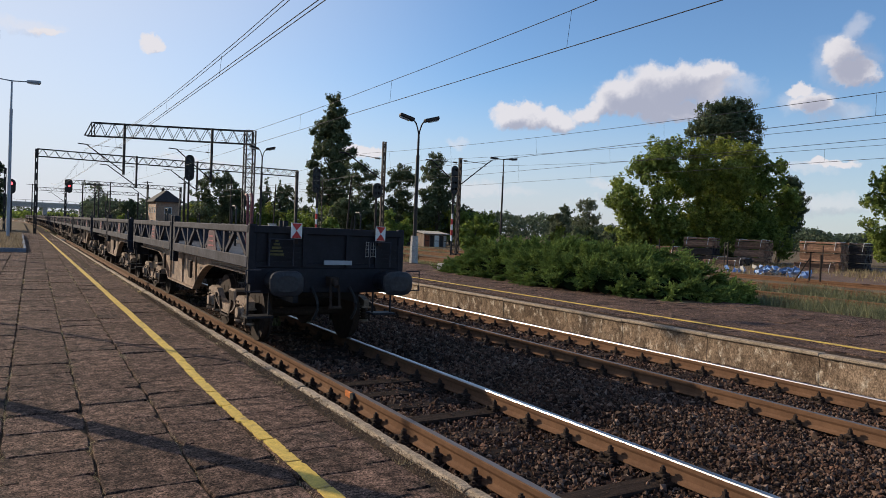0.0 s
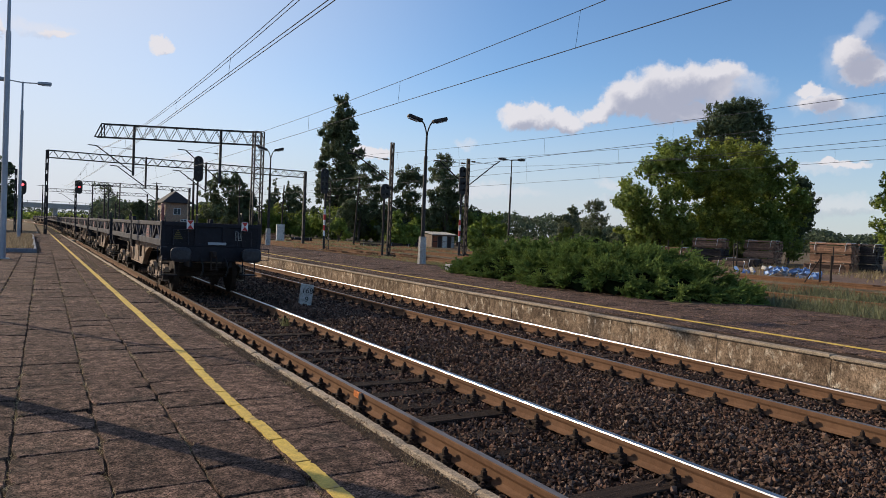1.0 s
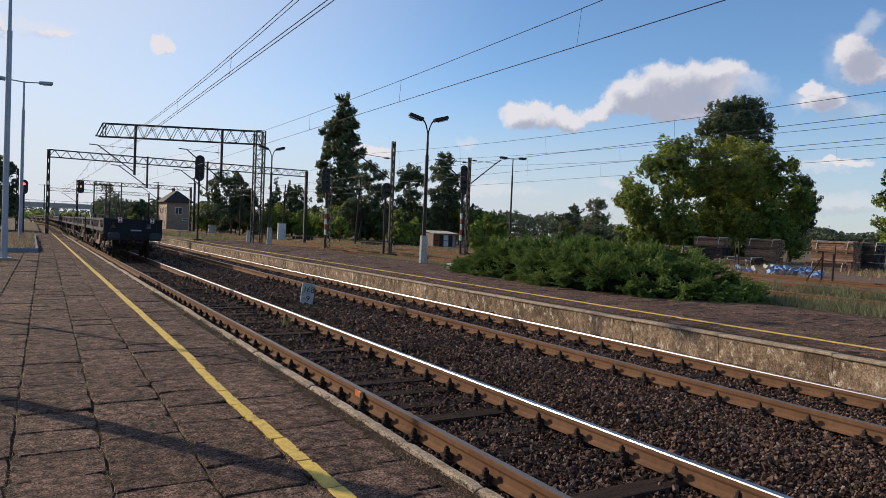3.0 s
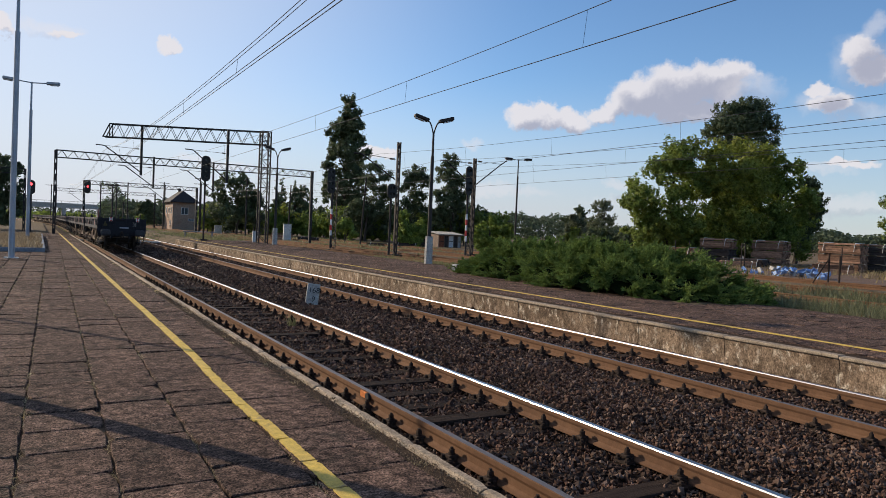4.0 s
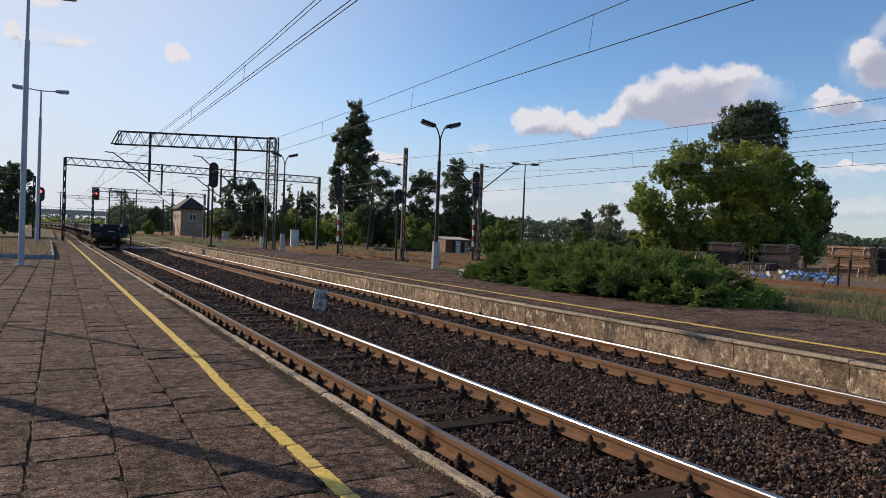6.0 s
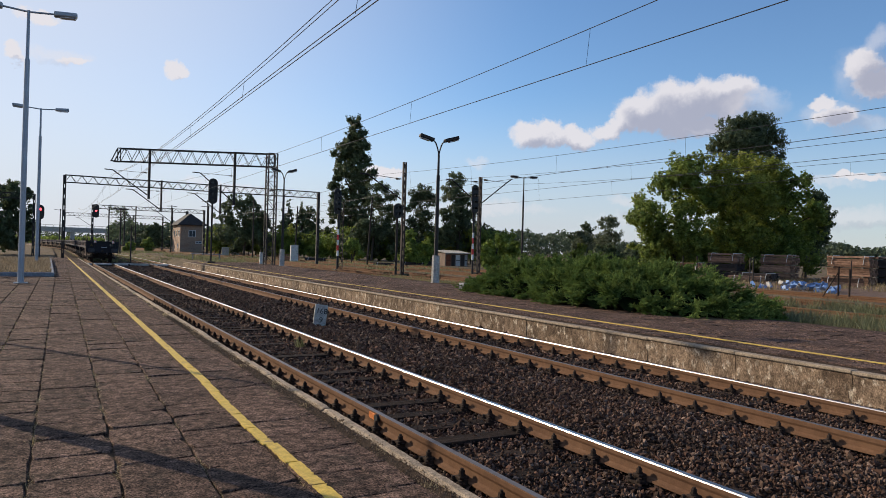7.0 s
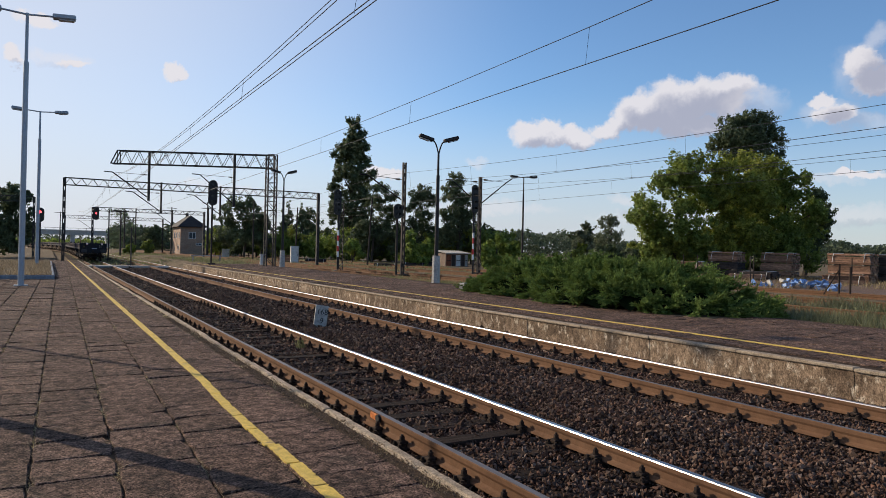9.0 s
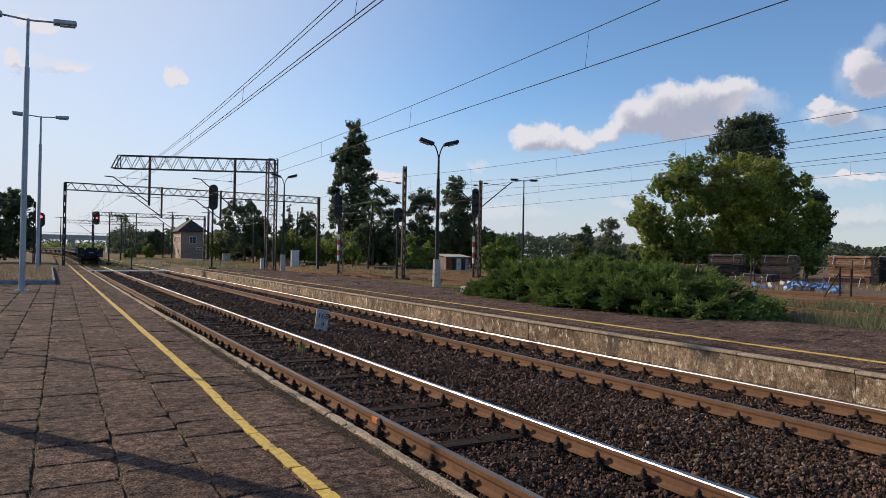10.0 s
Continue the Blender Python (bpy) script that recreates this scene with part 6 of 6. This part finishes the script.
# vegetation
MAPLE_A = [(-2.9, 0, 6.0, 1.91, 2.02), (-0.4, 0, 8.6, 2.16, 2.27), (1.3, 0, 10.8, 1.5, 1.2), (0.1, 0, 4.8, 2.71, 1.95), (3.3, 0, 8.3, 2.22, 2.66), (-1.5, 0, 3.7, 1.82, 1.29), (-1.0, 0.6, 2.4, 2.4, 1.5), (2.0, 0.8, 2.2, 2.4, 1.5)]
MAPLE_B = [(-1.4, 0, 10.5, 2.33, 1.89), (2.2, 0, 9.7, 2.73, 2.39), (-0.4, 0, 7.2, 3.24, 2.68), (3.9, 0, 6.3, 2.88, 2.76), (0.5, 0, 3.9, 3.38, 1.58), (5.7, 0, 11.1, 1.7, 1.5), (-1.0, 0.6, 2.4, 2.4, 1.5), (2.0, 0.8, 2.2, 2.4, 1.5)]
MAPLE_C = [(0.8, 0, 9.3, 1.99, 2.46), (-0.9, 0, 6.4, 2.77, 2.77), (3.1, 0, 10.0, 0.9, 1.4), (3.7, 0, 7.3, 1.79, 1.67), (1.0, 0, 3.8, 2.93, 1.64), (4.5, 0, 4.8, 1.44, 1.44), (-1.0, 0.6, 2.4, 2.4, 1.5), (2.0, 0.8, 2.2, 2.4, 1.5)]
MAPLE_D = [(2.7, 0, 6.9, 1.24, 0.8), (1.4, 0, 8.5, 0.86, 0.86), (2.4, 0, 5.2, 1.11, 1.36), (1.6, 0, 3.6, 1.35, 1.23)]
POPLAR_BACK = [(-1.1, 0, 17.4, 3.54, 2.13), (-4.4, 0, 16.1, 2.09, 1.53), (2.3, 0, 16.3, 2.31, 2.31), (-1.0, 0, 14.1, 3.9, 2.48), (1.1, 0, 19.2, 1.8, 0.8), (-2.2, 0, 18.4, 1.69, 0.99), (-0.5, 0, 10.0, 3.5, 2.5)]
COLUMN = [(-0.3, 0, 22.2, 1.27, 2.37), (-0.4, 0, 18.8, 2.31, 2.84), (-2.2, 0, 15.9, 1.83, 3.2), (2.0, 0, 16.5, 1.51, 2.68), (-0.3, 0, 14.1, 3.29, 3.6), (-0.4, 0, 9.5, 3.78, 3.7), (0.1, 0, 4.8, 3.71, 3.79), (2.7, 0, 12.4, 1.05, 2.68), (-3.1, 0, 11.1, 1.02, 3.19), (0, 0, 20.4, 1.7, 2.3), (-0.2, 0, 17.4, 2.4, 2.6)]
for nm, (tx, ty), ww, lm, sd, cl, mass, lb in (
        ("tree", (52.5, 47.5), 8, LEAF, 21, 1500, MAPLE_A, "broad leafy green tree behind timber stacks"),
        ("tree", (59.0, 46.5), 8, LEAF_YEL, 22, 1900, MAPLE_B, "broad leafy tree with yellowing leaves behind timber stacks"),
        ("tree", (66.0, 45.5), 8, LEAF, 23, 1500, MAPLE_C, "broad leafy green tree behind timber stacks"),
        ("tree", (70.8, 46.5), 5, LEAF_DARK, 26, 420, MAPLE_D, "small dark leafy tree beside larger ones"),
        ("poplar_tree", (77.0, 58), 9, LEAF_DARK, 24, 1500, POPLAR_BACK, "grey-green poplar rising behind other trees")):
    tree(nm, pose(tx, ty, 0), 12, ww, 0.8, lm, sd, clumps=cl, per=21, size=0.235, label=lb, lobes_n=15, masses=mass, tuft=2.1)
tree("tree", pose(82.0, 40.0, 0), 11.0, 8, 0.6, LEAF, 27, clumps=700, per=26, size=0.22, label="green leafy tree at the yard edge", lobes_n=14)
tree("tree", pose(87.0, 38.0, 0), 10.0, 9, 0.6, LEAF_YEL, 28, clumps=700, per=26, size=0.22, label="yellow-green leafy tree at the yard edge", lobes_n=14)
tree("poplar_tree", pose(44.2, 110, 0), 24.6, 7, 0.8, LEAF_DARK, 25, clumps=2600, per=19, size=0.29, label="tall dark columnar poplar", lobes_n=40, masses=COLUMN, tuft=2.8, bough=0.5)
# pines and dark trees behind the sidings
for tx, ty, ww, sd, cl, mass, lb in (
        (42.0, 96, 5, 31, 620, [(1.0, 0, 11.2, 1.69, 0.7), (2.7, 0, 9.6, 1.28, 0.6), (0.2, 0, 8.9, 1.52, 0.7), (2.1, 0, 7.2, 1.87, 0.8), (0.5, 0, 5.3, 1.85, 0.9), (2.9, 0, 4.2, 1.88, 1.1)], "dark sparse pine behind the sidings"),
        (47.5, 93, 5, 32, 620, [(0.9, 0, 10.4, 1.69, 0.6), (-0.2, 0, 8.6, 1.35, 0.65), (2.4, 0, 9.0, 1.11, 0.6), (1.0, 0, 6.6, 1.86, 0.75), (-0.3, 0, 4.9, 1.68, 0.9), (2.5, 0, 4.4, 1.7, 1.1)], "dark sparse pine behind the sidings"),
        (51.0, 86, 5, 33, 700, [(-0.5, 0, 11.9, 1.29, 0.8), (-1.2, 0, 10.1, 1.76, 0.85), (1.2, 0, 9.5, 1.3, 0.75), (-1.2, 0, 7.7, 1.6, 0.85), (1.2, 0, 6.9, 1.46, 0.85), (-0.6, 0, 5.4, 1.93, 1.05)], "tall dark pine behind the sidings"),
        (40.0, 98, 6, 34, 420, [(1.1, 0, 4.1, 2.04, 2.21), (3.0, 0, 2.9, 2.23, 1.72), (-0.7, 0, 2.8, 2.03, 1.52)], "dark bushy tree behind the sidings"),
        (45.0, 94, 6, 35, 420, [(-0.1, 0, 3.8, 2.18, 1.84), (2.2, 0, 3.0, 2.2, 1.53), (4.6, 0, 2.9, 2.23, 1.37)], "dark bushy tree behind the sidings"),
        (53.0, 88, 6, 36, 520, [(-2.8, 0, 3.1, 2.45, 1.63), (1.0, 0, 4.0, 2.16, 2.0), (3.5, 0, 3.7, 2.02, 1.68), (6.0, 0, 3.1, 2.05, 1.36)], "dark bushy tree behind the sidings"),
        (28.5, 118, 6, 39, 700, [(-0.8, 0, 8.7, 2.63, 1.13), (-2.9, 0, 7.1, 2.05, 1.49), (0.6, 0, 6.9, 2.27, 1.89), (-1.9, 0, 4.3, 2.62, 2.06), (1.1, 0, 4.3, 2.27, 1.89)], "dark bushy tree behind the signal box"),
        (-6.0, 104, 6, 46, 900, [(1.5, 0, 7.4, 1.71, 1.57), (0.8, 0, 4.9, 2.13, 2.84), (2.8, 0, 5.9, 1.29, 2.01), (2.5, 0, 2.8, 1.86, 2.44), (1.0, 0, 1.9, 2.13, 2.42), (3.8, 0, 3.9, 0.65, 2.17)], "dark shaded tree beside the platform end"),
        (-9.5, 100, 7, 47, 800, [(2.1, 0, 7.0, 2.69, 2.42), (1.0, 0, 3.8, 3.35, 3.35), (3.0, 0, 2.6, 2.44, 2.71)], "dark shaded tree beside the platform end"),
        (-17.0, 98, 8, 48, 700, [(0, 0, 7.0, 4.0, 3.0), (2.0, 0, 3.8, 4.0, 3.4)], "dark shaded tree beside the platform end")):
    tree("tree", pose(tx, ty, 0), 8, ww, 0.8, LEAF_DARK, sd, clumps=cl, per=19, size=0.22 if "pine" in lb else 0.27, label=lb, lobes_n=12, masses=mass, tuft=1.2, bough=0.8, loose=1.9 if "pine" in lb else 1.2, plump=1.55 if "pine" in lb else 1.15)
for tx, ty, hh, ww, lm, sd, lb in (
        (58.5, 90, 6.0, 5, LEAF_DARK, 38, "dark bushy tree behind the sidings"), (31.5, 118, 7.6, 6, LEAF_DARK, 41, "dark bushy tree behind the signal box"),
        (47.8, 142, 10.0, 7, LEAF_DARK, 42, "dark tree far behind shrubs"), (29.5, 356, 19.0, 16, LEAF_DARK, 43, "dark tree beyond the bridge"),
        (20.3, 166, 5.4, 6, LEAF_DARK, 45, "dark scrub tree near the signal box")):
    tree("tree", pose(tx, ty, 0), hh, ww, hh * 0.15, lm, sd, clumps=420, per=16, size=0.33, label=lb, lobes_n=12, bough=0.9)
for tx, ty, hh, sd in ((43.0, 141, 12.8, 51), (45.3, 140, 11.6, 52), (38.0, 128, 9.5, 53)):
    tree("spruce_tree", pose(tx, ty, 0), hh, 4.6, 0.5, LEAF_DARK, sd, clumps=420, per=18, size=0.34, shape="cone", lobes_n=12, label="dark conical spruce behind the shrubs")
tree("tree", pose(69.3, 75, 0), 8.6, 5, 0.3, LEAF_GREY, 61, clumps=520, per=20, size=0.17, label="grey-green birch-like tree beyond the bush", lobes_n=10, masses=[(0.1, 0, 7.0, 0.8, 1.1), (0.0, 0, 5.6, 1.5, 1.44), (0.8, 0, 4.0, 1.9, 1.61), (-1.3, 0, 3.4, 1.5, 1.11), (0.3, 0, 2.0, 2.0, 1.4)])
tree("tree", pose(95, 110, 0), 8.4, 7.5, 1.0, LEAF_DARK, 62, clumps=450, per=24, size=0.32, label="dark tree beyond the yard", masses=[(0.8, 0, 6.8, 1.61, 1.15), (-0.6, 0, 5.4, 2.06, 1.15), (2.4, 0, 5.0, 2.55, 1.16), (0.5, 0, 3.0, 3.0, 2.0)])
tree("tree", pose(86, 100, 0), 6.0, 6.5, 0.6, LEAF_GREY, 63, clumps=350, per=24, size=0.3, label="grey-green tree beyond the yard")
shrub_rng = random.Random(9)
for k in range(34):
    f = k / 33
    sx = 26.5 + 30.5 * f + shrub_rng.uniform(-1, 1)
    sy = 131 - 50 * f + shrub_rng.uniform(-3, 5)
    sh = shrub_rng.uniform(2.8, 5.6) * (1.15 - 0.2 * f)
    tree("shrub", pose(sx, sy, 0), sh, sh * 1.35, 0.2, shrub_rng.choice((LEAF_LIME, LEAF_LIME, LEAF, LEAF_YEL, LEAF_DARK)), 100 + k, clumps=230, per=12, size=0.31, label="green lineside shrub at the edge of the sidings", category="shrub", lobes_n=7)
for sx, sy, sh, lm, sd in ((36.6, 71, 4.2, LEAF_LIME, 201), (41.5, 62, 3.4, LEAF_LIME, 202), (44.5, 64, 3.0, LEAF, 203), (17.5, 150, 2.6, LEAF, 204), (13.0, 140, 2.2, LEAF_LIME, 205), (34.0, 84, 3.0, LEAF_LIME, 206), (62, 72, 3.2, LEAF_YEL, 207), (74, 75, 3.4, LEAF_YEL, 208), (67, 68, 2.6, LEAF_LIME, 209)):
    tree("shrub", pose(sx, sy, 0), sh, sh * 1.1, 0.2, lm, sd, clumps=200, per=24, size=0.28, label="bright green shrub in the railway yard", category="shrub", lobes_n=7)
for sx, sy in ((48.5, 52.5), (52.0, 53.0), (56.5, 52.0), (61.0, 51.0), (65.5, 50.0), (70.0, 49.5)):
    tree("shrub", pose(sx, sy, 0), 3.2, 4.6, 0.1, LEAF_DARK, int(sx * 10), clumps=200, per=12, size=0.3, label="dark undergrowth shrub behind timber stacks", category="shrub", lobes_n=7)
far_woods()
flat = lambda x, y: GROUND_R
blades("yard_grass", rect_area(17.1, 36, 8, 60, 0.3), 5500, 0.2, GRASS, 1, flat, "tall tufts of dry green grass in the yard")
blades("yard_grass", rect_area(17.1, 21.3, 8.5, 14.5, 0.2), 3000, 0.30, GRASS, 2, flat, "tall tufts of dry green grass in the yard")
blades("yard_grass", rect_area(36.5, 60, 20, 46, 0.6), 5000, 0.34, DRYGRASS, 3, lambda x, y: YZ, "dry weeds around timber stacks", width=0.02)
blades("yard_grass", rect_area(18, 40, 55, 110, 1.2), 6000, 0.28, GRASS, 4, flat, "tufts of dry green grass far along the sidings", width=0.03)
blades("bed_grass", rect_area(16.95, 19.5, 24, 40, 0.4), 7000, 0.28, GRASS, 5, lambda x, y: GROUND_R, "green grass along the platform edge")
blades("dry_grass", rect_area(-6, 0.15, 34.2, 59.5), 16000, 0.2, BEDGRASS, 6, lambda x, y: PLAT + 0.12, "straw-coloured dry grass in the raised bed", width=0.02)
blades("joint_weeds", rect_area(2.22, 2.35, 2.5, 30, 0.05), 1100, 0.022, STRAW, 7, lambda x, y: PLAT - 0.02, "small dry weeds in the gap behind the kerb", width=0.004)
stones("ballast_stones", 2.6, 10.1, 34, 64, 42, 0.105, 4, bed_z, STONE, "loose dark brown ballast stones between and beside rails")
stones("gap_dirt", 2.18, 2.36, 2.6, 16, 3000, 0.010, 3, lambda x: PLAT - 0.014, DIRT, "crumbs of dirt and gravel behind the kerb")
blades("track_grass", rect_area(3, 20, 74, 150, 1.0), 9000, 0.3, GRASS, 9, lambda x, y: -0.2 if x < 11 else GROUND_R, "sparse grass along the tracks beyond the platform", width=0.03)
for k in range(-3, 4):
    jx = 0.44 + 0.535 * k
    blades("joint_grass", lambda rng, n, jx=jx: (lambda y: np.column_stack([jx + (y - 4.2) * 0.014 + rng.normal(0, 0.014, n), y]))(2.6 + 22 * rng.choice(rng.uniform(0, 1, 34), n) ** 1.2 + rng.normal(0, 0.09, n)), 950, 0.024, STRAW, 40 + k, lambda x, y: PLAT - 0.018, "dry grass growing in a paving joint", width=0.0028, lean=1.3)
blades("bank_weeds", rect_area(12.0, 17.0, 64.2, 92, 0.5), 3000, 0.25, GRASS, 23, lambda x, y: PLAT - 0.04, "green and yellow weeds past the paved platform end", width=0.03)
blades("sage_weeds", rect_area(17.2, 20.6, 7.5, 13.2, 0.16), 4200, 0.42, GREYSAGE, 21, flat, "tall grey-green weeds beside the platform end", width=0.014)
blades("sage_weeds", rect_area(23.8, 27.4, 12, 30, 0.2), 4000, 0.38, GREYSAGE, 22, flat, "grey-green weeds between the sidings", width=0.016)
blades("track_weeds", rect_area(4.5, 4.68, 13.7, 14.0, 0.05), 70, 0.26, GRASS, 8, lambda x, y: -0.2, "thin weed growing between the rails", width=0.006)

motions(cars)
